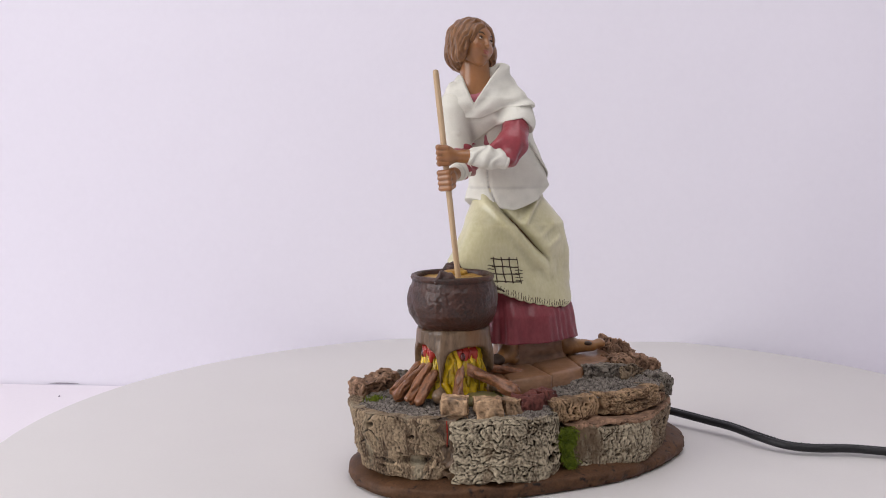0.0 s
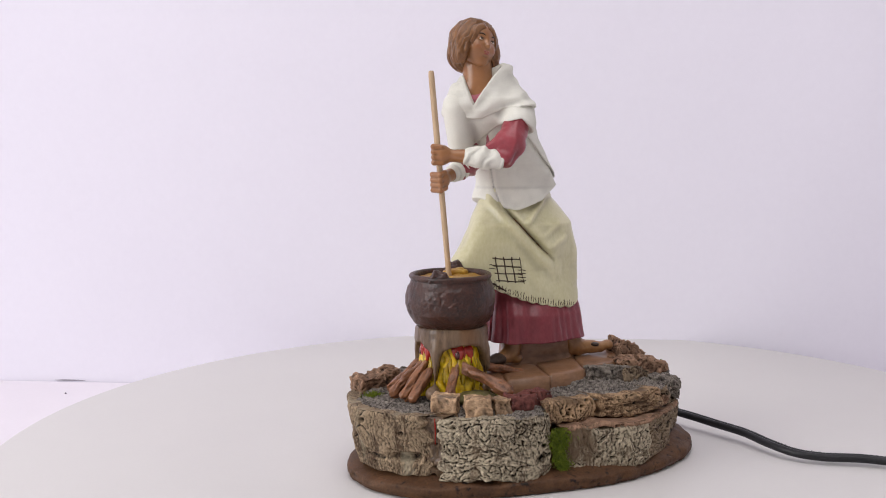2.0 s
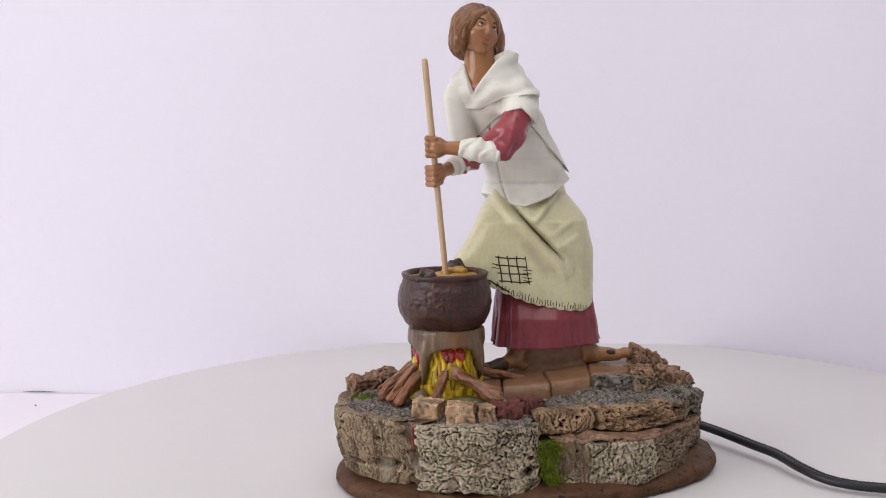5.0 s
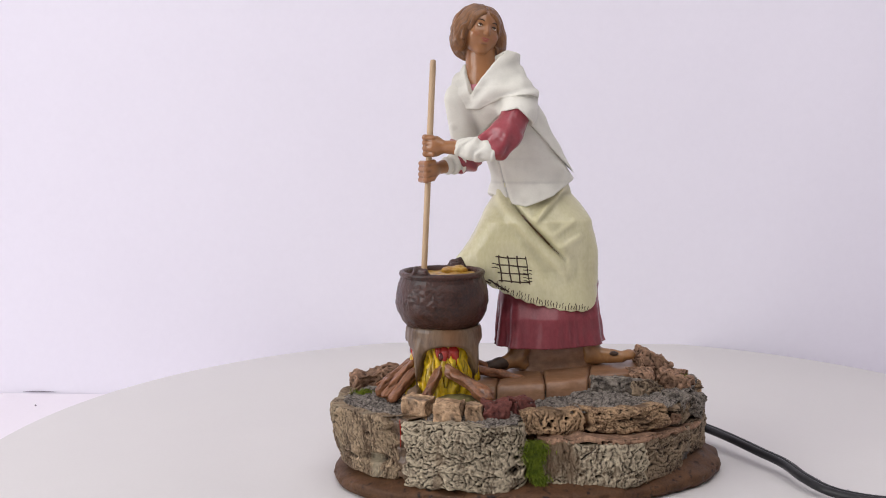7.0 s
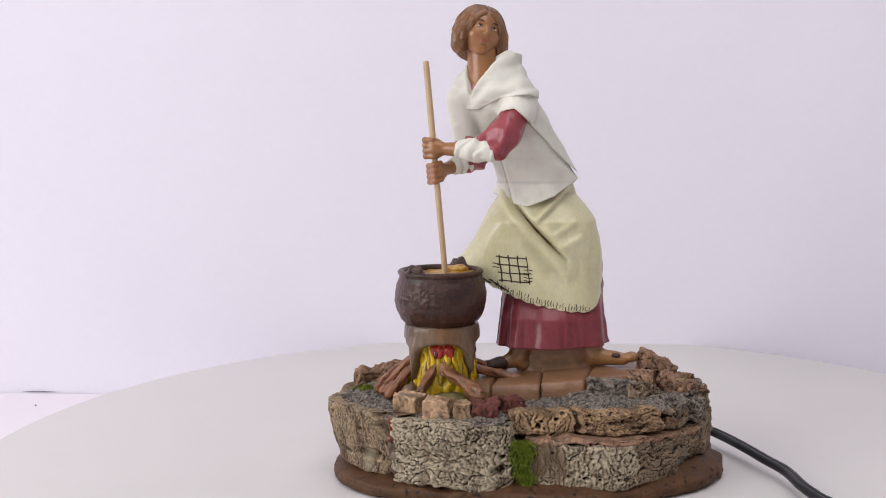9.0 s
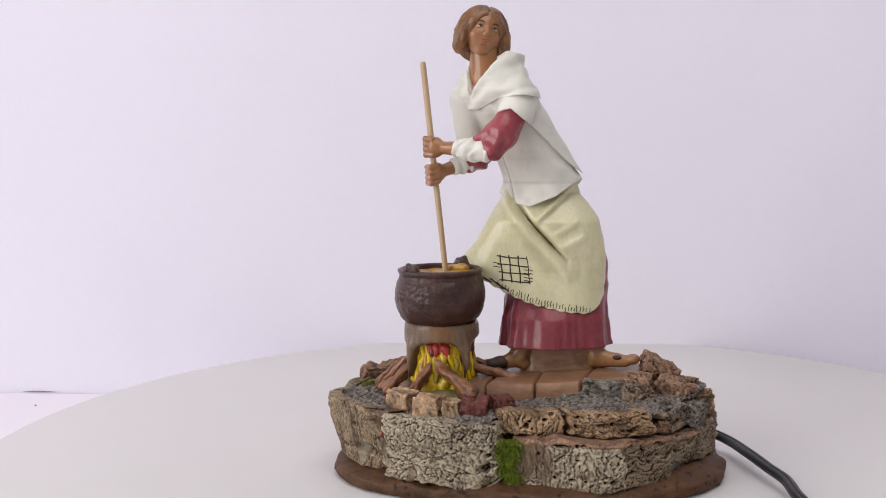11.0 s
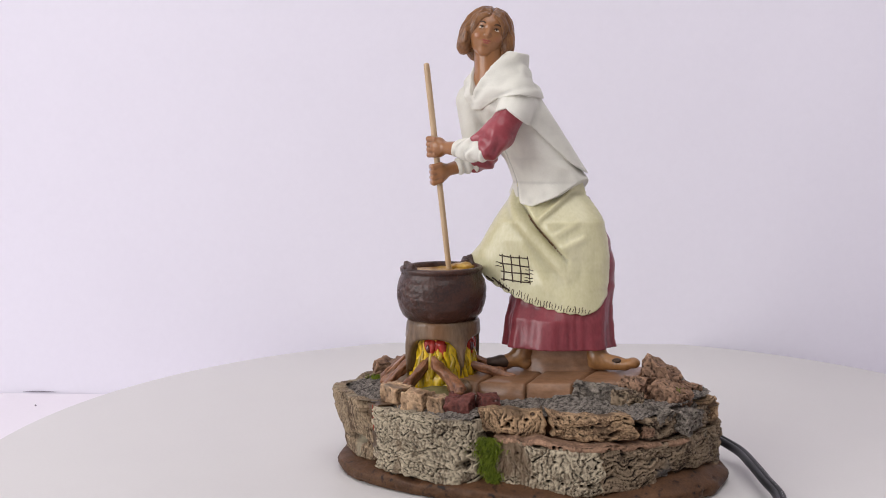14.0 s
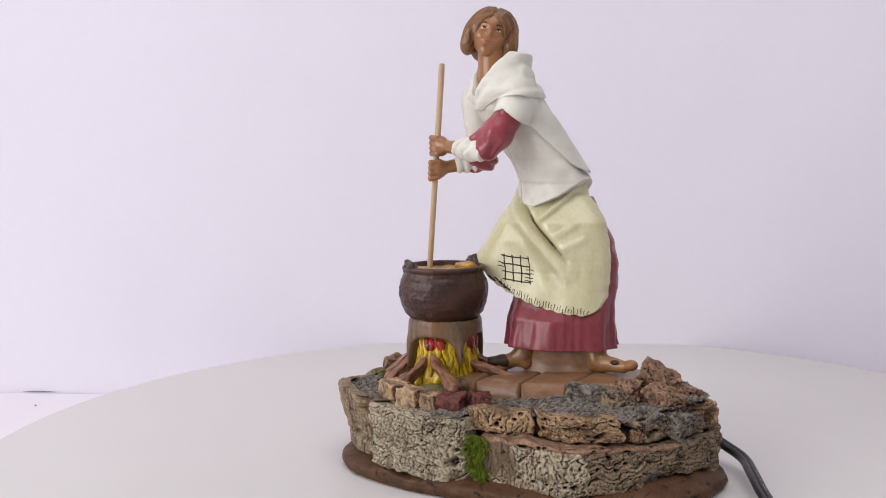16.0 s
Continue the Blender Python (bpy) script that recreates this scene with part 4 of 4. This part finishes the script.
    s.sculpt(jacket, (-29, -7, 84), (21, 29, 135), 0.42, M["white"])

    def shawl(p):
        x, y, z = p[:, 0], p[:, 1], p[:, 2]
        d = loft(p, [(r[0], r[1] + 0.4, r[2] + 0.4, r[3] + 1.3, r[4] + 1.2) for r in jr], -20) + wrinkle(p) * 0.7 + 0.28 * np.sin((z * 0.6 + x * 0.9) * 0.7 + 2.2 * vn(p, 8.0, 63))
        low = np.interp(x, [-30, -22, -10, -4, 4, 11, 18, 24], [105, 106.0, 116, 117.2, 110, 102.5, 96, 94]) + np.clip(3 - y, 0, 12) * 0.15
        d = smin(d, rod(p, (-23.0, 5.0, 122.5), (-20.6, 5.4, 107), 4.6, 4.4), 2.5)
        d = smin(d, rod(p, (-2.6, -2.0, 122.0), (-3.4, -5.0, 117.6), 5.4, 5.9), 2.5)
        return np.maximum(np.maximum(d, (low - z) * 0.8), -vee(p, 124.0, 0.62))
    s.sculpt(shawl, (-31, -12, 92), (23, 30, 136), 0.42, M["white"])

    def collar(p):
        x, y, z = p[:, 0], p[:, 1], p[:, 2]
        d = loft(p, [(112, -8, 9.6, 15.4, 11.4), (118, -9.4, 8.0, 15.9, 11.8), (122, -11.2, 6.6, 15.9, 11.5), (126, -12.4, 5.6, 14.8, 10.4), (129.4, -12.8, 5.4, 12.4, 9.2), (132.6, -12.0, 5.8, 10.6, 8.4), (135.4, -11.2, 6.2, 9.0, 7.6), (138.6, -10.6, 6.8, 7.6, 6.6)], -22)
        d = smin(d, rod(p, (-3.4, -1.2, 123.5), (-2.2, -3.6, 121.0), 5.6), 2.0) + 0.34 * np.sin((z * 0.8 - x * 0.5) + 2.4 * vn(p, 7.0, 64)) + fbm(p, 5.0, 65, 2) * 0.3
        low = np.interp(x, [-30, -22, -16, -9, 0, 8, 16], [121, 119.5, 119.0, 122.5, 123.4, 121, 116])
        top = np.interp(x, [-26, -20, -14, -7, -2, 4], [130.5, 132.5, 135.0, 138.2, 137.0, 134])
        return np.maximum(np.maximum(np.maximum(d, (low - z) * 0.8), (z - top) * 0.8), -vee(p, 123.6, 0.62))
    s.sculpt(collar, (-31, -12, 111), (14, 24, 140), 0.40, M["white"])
    # bodice, neck
    s.sculpt(lambda p: np.maximum(loft(p, [(110, -6, 10.0, 12.0, 8.6), (118, -9.6, 7.8, 12.2, 9.0), (122, -11.6, 6.4, 12.2, 8.6), (126, -12.8, 5.2, 11.0, 7.6), (129.0, -13.6, 4.6, 8.0, 5.6)], -20), p[:, 2] - 130.2 + np.abs(p[:, 0] + 16.5) * 0.3), (-27, -7, 109), (8, 20, 130), 0.5, M["rosy"])
    s.sculpt(lambda p: smin(rod(p, (-14.8, 4.4, 125), (-15.6, 4.4, 139), 5.6, 4.9), ball(p, (-15.4, 4.0, 129.2), (5.6, 3.6, 2.2)), 2.0), (-23, -3, 121), (-8, 11, 142), 0.35, M["skin"])
    # head, turned away from the chest and lifted
    look_to = Vector((0.40, -0.90, 0.04)).normalized()
    side = look_to.cross(Vector((0.27, 0.0, 1))).normalized()
    up = side.cross(look_to).normalized()
    mid = Vector((-16.0, 4.6, 144.2))
    m = np.array([tuple(side), tuple(look_to), tuple(up)], np.float32).T
    loc = lambda a, b, c: tuple(mid + side * a + look_to * b + up * c)
    near = lambda c, r: (tuple(np.array(c) - r), tuple(np.array(c) + r))
    lo, hi = tuple(np.array(mid) - 13), tuple(np.array(mid) + 13)

    def head(p):
        d = ball(p, loc(0, 0.2, 1.00), (6.0, 6.6, 6.8), m)
        d = smin(d, ball(p, loc(0, 2.6, -3.30), (4.7, 4.0, 4.2), m), 2.6)
        d = smin(d, ball(p, loc(0, 4.6, -6.50), (1.9, 1.6, 1.3), m), 1.6)
        for k in (-1, 1):
            d = smin(d, ball(p, loc(k * 3.0, 4.3, -1.80), (1.7, 1.6, 1.6), m), 1.6)
            d = -smin(-d, ball(p, loc(k * 2.5, 7.5, 1.00), (1.7, 1.5, 0.95), m), 1.0)
        d = smin(d, rod(p, loc(0, 6.2, 1.30), loc(0, 7.2, -1.00), 0.45, 0.62), 0.8)
        d = smin(d, ball(p, loc(0, 6.9, -1.25), (1.05, 0.7, 0.55), m), 0.4)
        for k in (-1, 1):
            d = smin(d, ball(p, loc(k * 2.55, 5.35, 0.95), (1.25, 0.75, 0.75), m), 0.25)
        d = smin(d, ball(p, loc(0, 6.0, -3.40), (1.6, 0.7, 0.9), m), 0.7)
        return -smin(-d, ball(p, loc(0, 6.9, -4.70), (1.2, 0.6, 0.35), m), 0.6)
    s.sculpt(head, lo, hi, 0.2, M["skin"])
    # lips, cheeks, eyes and brows, as thin coats of paint
    s.sculpt(lambda p: np.minimum(smin(ball(p, loc(-0.55, 6.60, -3.05), (0.95, 0.5, 0.34), m), ball(p, loc(0.55, 6.60, -3.05), (0.95, 0.5, 0.34), m), 0.2), ball(p, loc(0, 6.58, -3.70), (1.15, 0.5, 0.38), m)), *near(loc(0, 6.4, -3.40), 2.2), 0.1, M["lips"])
    for k in (-1, 1):
        s.sculpt(lambda p: np.maximum(head(p) - 0.05, ball(p, loc(k * 3.2, 5.0, -1.90), (1.3, 2.4, 1.1), m)), *near(loc(k * 3.2, 5.0, -1.90), 3.0), 0.16, M["blush"])
        s.sculpt(lambda p: ball(p, loc(k * 2.5, 5.60, 0.90), (1.0, 0.58, 0.48), m), *near(loc(k * 2.5, 5.6, 0.90), 1.4), 0.09, M["eye"])
        s.sculpt(lambda p: ball(p, loc(k * 2.45, 5.80, 0.98), (0.48, 0.42, 0.46), m), *near(loc(k * 2.45, 5.8, 0.98), 0.8), 0.07, M["iris"])
        lid = [(k * 1.5, 5.9, 1.00), (k * 2.1, 6.15, 1.42), (k * 2.8, 6.0, 1.45), (k * 3.6, 5.35, 0.95)]
        s.add(*tube([loc(*c) for c in lid], [0.08, 0.17, 0.18, 0.08], 8, 1.0, True, 5, tuple(look_to)), M["dark"])
        brow = [(k * 1.1, 6.35, 2.25), (k * 2.2, 6.2, 2.80), (k * 3.3, 5.5, 2.70), (k * 4.1, 4.7, 2.20)]
        s.add(*tube([loc(*c) for c in brow], [0.12, 0.24, 0.2, 0.06], 8, 1.0, True, 5, tuple(look_to)), M["dark"])

    def hair(p):
        d = ball(p, loc(0, -1.5, 1.4), (8.5, 8.2, 7.9), m)
        d = smin(d, ball(p, loc(0, -4.2, -3.6), (7.0, 5.2, 5.6), m), 2.2)
        for k in (-1, 1):
            d = smin(d, ball(p, loc(k * 7.0, 0.6, -2.4), (2.3, 4.0, 4.6), m), 1.8)
            d = smin(d, ball(p, loc(k * 6.6, 1.0, -5.6), (1.9, 2.8, 2.6), m), 2.2)
        d = -smin(-d, ball(p, loc(0.0, 8.8, -2.6), (5.5, 7.2, 8.9), m), 0.7)
        # locks falling over the brow from the parting
        for k, (xa, xb, zb) in enumerate(((-0.6, -2.6, 5.0), (-1.4, -4.6, 3.6), (0.5, 2.4, 5.2), (1.4, 4.4, 3.8), (-3.0, -5.6, 0.4), (3.0, 5.6, 0.6))):
            d = smin(d, rod(p, loc(xa, 2.6, 7.2), loc(xb, 5.5 - abs(xb) * 0.30, zb), 0.7, 0.35), 0.7)
        q = (p - np.array(mid, np.float32)) @ m
        ang = np.arctan2(q[:, 0], q[:, 2] + 3.0)
        part = np.exp(-(q[:, 0] / 0.5) ** 2) * (q[:, 2] > 3) * (q[:, 1] > -4)
        return d + 0.24 * np.sin(q[:, 1] * 2.1 + 2.2 * vn(p, 5.0, 67)) + 0.13 * np.sin(q[:, 1] * 5.5 + ang * 2 + 2.4 * vn(p, 2.6, 68)) + fbm(p, 3.0, 66, 2) * 0.2 + 0.6 * part
    s.sculpt(hair, lo, hi, 0.22, M["hair"])
    # feet and the clay under the skirt

    def feet(p):
        d = smin(rod(p, (19.5, 8.6, 42.5), (21.0, 7.0, 38.0), 4.2, 3.4), rod(p, (22.0, 6.6, 36.4), (31.0, 5.2, 36.2), 3.0, 2.0), 1.4)
        d = -smin(-d, ball(p, (28.6, 3.6, 39.4), (1.7, 2.0, 1.4)), 0.6)
        d = smin(d, ball(p, (33.6, 4.9, 37.0), (2.3, 2.2, 1.8)), 0.8)
        d = smin(d, ball(p, (20.4, 7.0, 35.2), (2.8, 2.8, 2.0)), 0.8)
        e = smin(rod(p, (-2.8, 4.6, 43), (-3.8, 3.0, 37.2), 4.4, 3.4), rod(p, (-4.6, 2.4, 36.0), (-9.0, 0.0, 35.2), 2.9, 2.2), 1.4)
        e = smin(e, ball(p, (-2.4, 2.6, 34.6), (2.6, 2.6, 2.0)), 0.8)
        return np.minimum(d, e) + fbm(p, 2.5, 70, 2) * 0.12
    s.sculpt(feet, (-14, -5, 31), (38, 17, 47), 0.33, M["foot"])
    # dark ball filling the shoe's notch, the shade of the hole as colour
    s.sculpt(lambda p: ball(p, (28.5, 4.2, 37.5), (1.6, 1.7, 0.75)), (26, 1, 36), (31, 7, 40), 0.25, M["dark"])
    s.sculpt(lambda p: smin(ball(p, (-9.6, -0.2, 35.2), (3.2, 2.4, 2.2)), ball(p, (-13.0, -1.8, 34.8), (3.0, 2.2, 1.7)), 1.4), (-18, -6, 31), (30, 10, 40), 0.35, M["dark"])
    s.sculpt(lambda p: loft(p, [(30.5, 8.6, 11.0, 15.0, 10.6), (33.2, 8.4, 11.0, 13.6, 9.6), (35.0, 8.2, 11.2, 13.0, 9.2), (42.5, 8.0, 11.2, 12.8, 9.0)], 10, None, 3.0) + fbm(p, 4.0, 69, 2) * 0.3, (-16, -8, 30), (32, 26, 43.5), 0.5, M["flag"])
    # painted patch, stitches along the hem: thin lines laid on the apron

    def skin_y(x, z):
        """Front of the apron at x, z."""
        ys = np.linspace(-4, 14, 181, dtype=np.float32)
        p = np.stack([np.full_like(ys, x), ys, np.full_like(ys, z)], -1)
        d = apron(p)
        hit = np.nonzero(d < 0.02)[0]
        return float(ys[hit[0]]) if len(hit) else None

    def line(x0, z0, x1, z1, r, material=None):
        pts = []
        for t in np.linspace(0, 1, 7):
            x, z = x0 + (x1 - x0) * t, z0 + (z1 - z0) * t
            y = skin_y(x, z)
            if y is not None:
                pts.append((x + 0.1 * math.sin(9 * t + x0), y - 0.02, z + 0.1 * math.sin(7 * t + z0)))
        if len(pts) > 2:
            s.add(*tube(pts, r, 6, 1.0, True, 2, (0, 1, 0)), material or M["dark"])
    for k in range(4):
        x = -10.4 + k * 3.0
        line(x + 0.3, 71.2 - 0.15 * k, x + 1.5, 62.4 - 0.3 * k, 0.24 if k < 3 else 0.16)
    for k in range(4):
        z = 70.8 - k * 2.6
        line(-11.2 + 0.35 * k, z, -0.8 + 0.4 * k, z - 0.9, 0.22)
    for z in (66.4, 65.2, 63.8, 62.8):
        line(-1.8, z, 0.9, z - 0.3, 0.15)
    line(-12.3, 68.6, -10.2, 68.4, 0.15), line(-12.4, 67.4, -10.0, 67.1, 0.15)
    # brown wash and crease shade of the big fold, drawn as coloured lines
    for x0, x1, w in ((-2.0, 4.0, 0.55), (1.5, 8.0, 0.5), (5.0, 10.0, 0.25)):
        zc = lambda x: 92.2 - 26.6 * (x + 12) / 24 - math.sin((x + 12) / 24 * 3.14) + 3.7
        line(x0, zc(x0) + 0.3, x1, zc(x1), w * 0.75, M["foot"])
        line(x0 + 0.8, zc(x0 + 0.8) - 0.1, x1 - 1.2, zc(x1 - 1.2) - 0.2, w * 0.4)
    r = np.random.RandomState(8)
    for x in np.arange(-11, 20.2, 0.95):
        z = float(np.interp(x, [-14.7, -7, 0.4, 11.7, 19.5], [62.0, 58.3, 55.3, 52.6, 52.0])) + 0.5
        line(x, z + r.uniform(-0.1, 0.3), x + r.uniform(-0.2, 0.5), z + r.uniform(1.2, 2.3), r.uniform(0.10, 0.17))
    for x0, z0, x1, z1 in ((-15.8, 63.6, -12.6, 62.0), (-13.4, 63.2, -10.2, 61.6), (-11.4, 61.9, -8.2, 60.3), (-9.6, 60.6, -6.6, 59.4)):
        line(x0, z0, x1, z1, 0.26)
    ob = s.link("figurine")
    tagged(ob, "painted resin figurine in white shawl, cream apron and wine-red skirt", "figurine")
    return ob


def knuckles(p, c, u, out, r=3.1):
    """A closed fist round a rod along u at c; out points to the wrist."""
    c, u, out = np.array(c), np.array(u), np.array(out)
    w = np.cross(u, out)
    d = ball(p, tuple(c + out * 0.8), (2.9, 2.9, 3.4))
    for k in range(4):
        h = (k - 1.5) * 1.75
        a = c + u * h - out * 1.7 + w * 1.9
        b = c + u * h - out * 2.1 - w * 1.5
        d = smin(d, rod(p, tuple(a), tuple(b), 0.95), 0.45)
        d = smin(d, rod(p, tuple(b), tuple(c + u * h + out * 0.6 - w * 1.8), 0.9), 0.45)
    return d


def arms(body):
    u = np.array([-0.03, 0.02, 1.0])
    a = Solid()
    # her left arm: rose sleeve, rolled white cuff, upper fist
    sh, el, fi = (-2.6, -3.4, 121.0), (-10.2, -10.2, 105.8), (-31.0, -5.2, 107.2)
    fa = np.array(fi) - np.array(el)
    at = lambda t: tuple(np.array(el) + fa * t)

    def sleeve(p):
        d = smin(rod(p, sh, (-7.4, -8.4, 110.5), 4.6, 4.6), rod(p, (-7.4, -8.4, 110.5), el, 4.6, 2.4), 2.0)
        d = smin(d, rod(p, el, at(0.06), 3.0, 3.0), 2.5)
        d = smin(d, rod(p, (-7.0, -8.4, 113.0), tuple(np.array(at(0.22)) + [0, -0.4, 3.0]), 3.6, 1.9), 2.0)
        return np.maximum(d + 0.32 * np.sin(p[:, 2] * 0.6 - p[:, 0] * 0.8 + 3 * vn(p, 4.5, 71)) * np.clip((114 - p[:, 2]) / 6, 0.15, 1) + fbm(p, 2.5, 73, 2) * 0.15, p[:, 2] - 119.5)
    a.sculpt(sleeve, (-22, -17, 99), (6, 6, 121), 0.38, M["pink"])
    a.sculpt(lambda p: smin(rod(p, tuple(np.array(at(0.06)) + [-1.0, -0.6, -0.4]), at(0.34), 3.2, 4.0), rod(p, at(0.34), at(0.56), 3.8, 2.9), 0.6) + 0.22 * np.sin(((p - np.array(el)) @ (fa / np.linalg.norm(fa))) * 1.5 + p[:, 2] * 0.7 + 3 * vn(p, 3.0, 72)), (-28, -17, 99), (-6, 0, 114), 0.33, M["white"])
    a.sculpt(lambda p: smin(rod(p, at(0.42), at(0.86), 2.7, 2.0), knuckles(p, fi, u, fa * -1 / np.linalg.norm(fa)), 1.2), (-38, -13, 100), (-18, 3, 115), 0.28, M["skin"])
    left = a.link("arm", body)
    b = Solid()
    # her right arm: lower fist
    sh, el, fi = (-22.6, 4.0, 114.5), (-18.6, 6.6, 103.0), (-31.1, -4.9, 99.0)
    fb = np.array(fi) - np.array(el)
    bt = lambda t: tuple(np.array(el) + fb * t)
    b.sculpt(lambda p: rod(p, sh, (-20.5, 5.6, 108), 3.2, 3.2), (-30, -4, 101), (-14, 13, 121), 0.4, M["white"])
    b.sculpt(lambda p: smin(rod(p, (-21.0, 5.0, 108), el, 4.2, 3.6), rod(p, el, bt(0.25), 3.6, 3.6), 2.0) + 0.35 * np.sin(p[:, 2] * 1.6 + p[:, 0]), (-28, -3, 97), (-12, 13, 114), 0.4, M["pink"])
    b.sculpt(lambda p: smin(rod(p, bt(0.28), bt(0.42), 3.5, 3.2), rod(p, bt(0.48), bt(0.56), 3.0, 2.7), 0.4) + 0.3 * np.sin(((p - np.array(el)) @ (fb / np.linalg.norm(fb))) * 2.4), (-31, -6, 94), (-15, 11, 108), 0.33, M["white"])
    b.sculpt(lambda p: smin(rod(p, bt(0.5), bt(0.85), 2.4, 2.0), knuckles(p, fi, u, fb * -1 / np.linalg.norm(fb)), 1.2), (-38, -12, 91), (-21, 6, 106), 0.28, M["skin"])
    right = b.link("arm", body)
    return left, right


def stick():
    v, f = lathe([(0, -4.0), (0.85, -4.0), (0.95, -3), (0.98, 20), (1.02, 45), (1.0, 66), (0.9, 67.6), (0.6, 67.9), (0, 68.0)], 20)
    return tagged(link("stirring_stick", v, f, M["wood"]), "pale round wooden stirring stick standing in the pot", "stick")


def cord():
    pts = [(45.5, 37.9, 11), (54.4, 32.7, 8.0), (64.5, 24.5, 6.0), (70.8, 11.5, 5.7), (76.3, -0.7, 5.1), (81.1, -11.2, 4.6), (83.6, -23.5, 4.0), (88.0, -32.4, 3.0), (95.5, -38.4, 2.6), (107.0, -43.4, 2.6), (117.0, -50.4, 2.4), (128, -60, 2.2), (152, -78, 2.2), (176, -92, 2.2), (186, -96, 1.0), (194, -99, -8), (198, -101, -22), (206, -104, -27.6), (240, -112, -27.8)]
    c = holder("power_cord", "black flat twin-core rubber power cord with pale lettering", "cable")
    p = np.array(pts, float)
    side = []
    for i in range(len(p)):
        d = p[min(i + 1, len(p) - 1)] - p[max(i - 1, 0)]
        n = np.array([-d[1], d[0], 0.0])
        side.append(n / (np.linalg.norm(n) + 1e-6))
    side = np.array(side)
    for k in (-1, 1):
        v, f = tube(p + side * 0.80 * k, 1.12, 12, 1.2)
        core = link("core", v, f, M["cord"], c)
    # rows of small pale strokes for the worn lettering on the cord
    r = np.random.RandomState(12)
    for i in range(3, 11):
        for t in np.arange(0.05, 1, 0.13):
            if r.rand() < 0.35:
                continue
            q = p[i] * (1 - t) + p[i + 1] * t
            e = (p[i + 1] - p[i]) / np.linalg.norm(p[i + 1] - p[i])
            o = q + side[i] * 0.8 + np.array([0, 0, 1.30])
            h = r.uniform(0.25, 0.45)
            v, f = tube([o - e * 0.25, o, o + e * h], 0.13, 6, 0.8, True, 2)
            link("print_mark", v, f, M["print_"], core)
    return c


room()
disc = turntable()
base = diorama_base()
fire = stove()
cauldron = pot()
woman = figurine()
arm_a, arm_b = arms(woman)
pole = stick()
lead = cord()


# ---- what moves ----
def turn_at(t):
    return float(np.interp(t, [k for k, _ in TURN], [v for _, v in TURN]))


def stir(t):
    """The foot of the stick in the soup, and a point at the lower fist, in the turntable's space."""
    c, s = math.cos(SPIN * t), math.sin(SPIN * t)
    foot = Vector((-29.78 + 2.79 * c - 3.73 * s, -5.82 - 2.50 * c - 2.27 * s, 67.3)) * MM
    fist = Vector((-31.08 + 1.33 * c - 1.09 * s, -5.13 - 1.46 * c - 0.59 * s, 99.0 - 0.22 * c + 0.43 * s)) * MM
    return foot, fist


def motions():
    turning = [(t, pose(0, 0, 0, 0, 0, a)) for t, a in TURN]
    for ob in (base, fire, cauldron, woman, lead):
        walk(ob, turning)
    walk(disc, [(t, pose(0.0025, 0.0275, 0, 0, 0, a)) for t, a in TURN])
    sticks, left, right = [], [], []
    rest_foot, rest_fist = Vector((-29.78, -5.82, 67.3)) * MM, Vector((-31.08, -5.13, 99.0)) * MM
    for i in range(81):
        t = i / 5
        foot, fist = stir(t)
        up = (fist - foot).normalized()
        lean = up.to_track_quat("Z", "Y").to_matrix().to_4x4()
        sticks.append((t, pose(0, 0, 0, 0, 0, turn_at(t)) @ Matrix.Translation(foot) @ lean))
        high, rest_high = foot + up * 0.0397, rest_foot + (rest_fist - rest_foot).normalized() * 0.0397
        for rows, pivot, now, was in ((left, Vector((-2.6, -3.4, 121.0)) * MM, high, rest_high), (right, Vector((-22.6, 4.0, 118.0)) * MM, fist, rest_fist)):
            q = (was - pivot).rotation_difference(now - pivot).to_matrix().to_4x4()
            rows.append((t, Matrix.Translation(pivot) @ q @ Matrix.Translation(-pivot)))
    walk(pole, sticks)
    walk(arm_a, left)
    walk(arm_b, right)


motions()
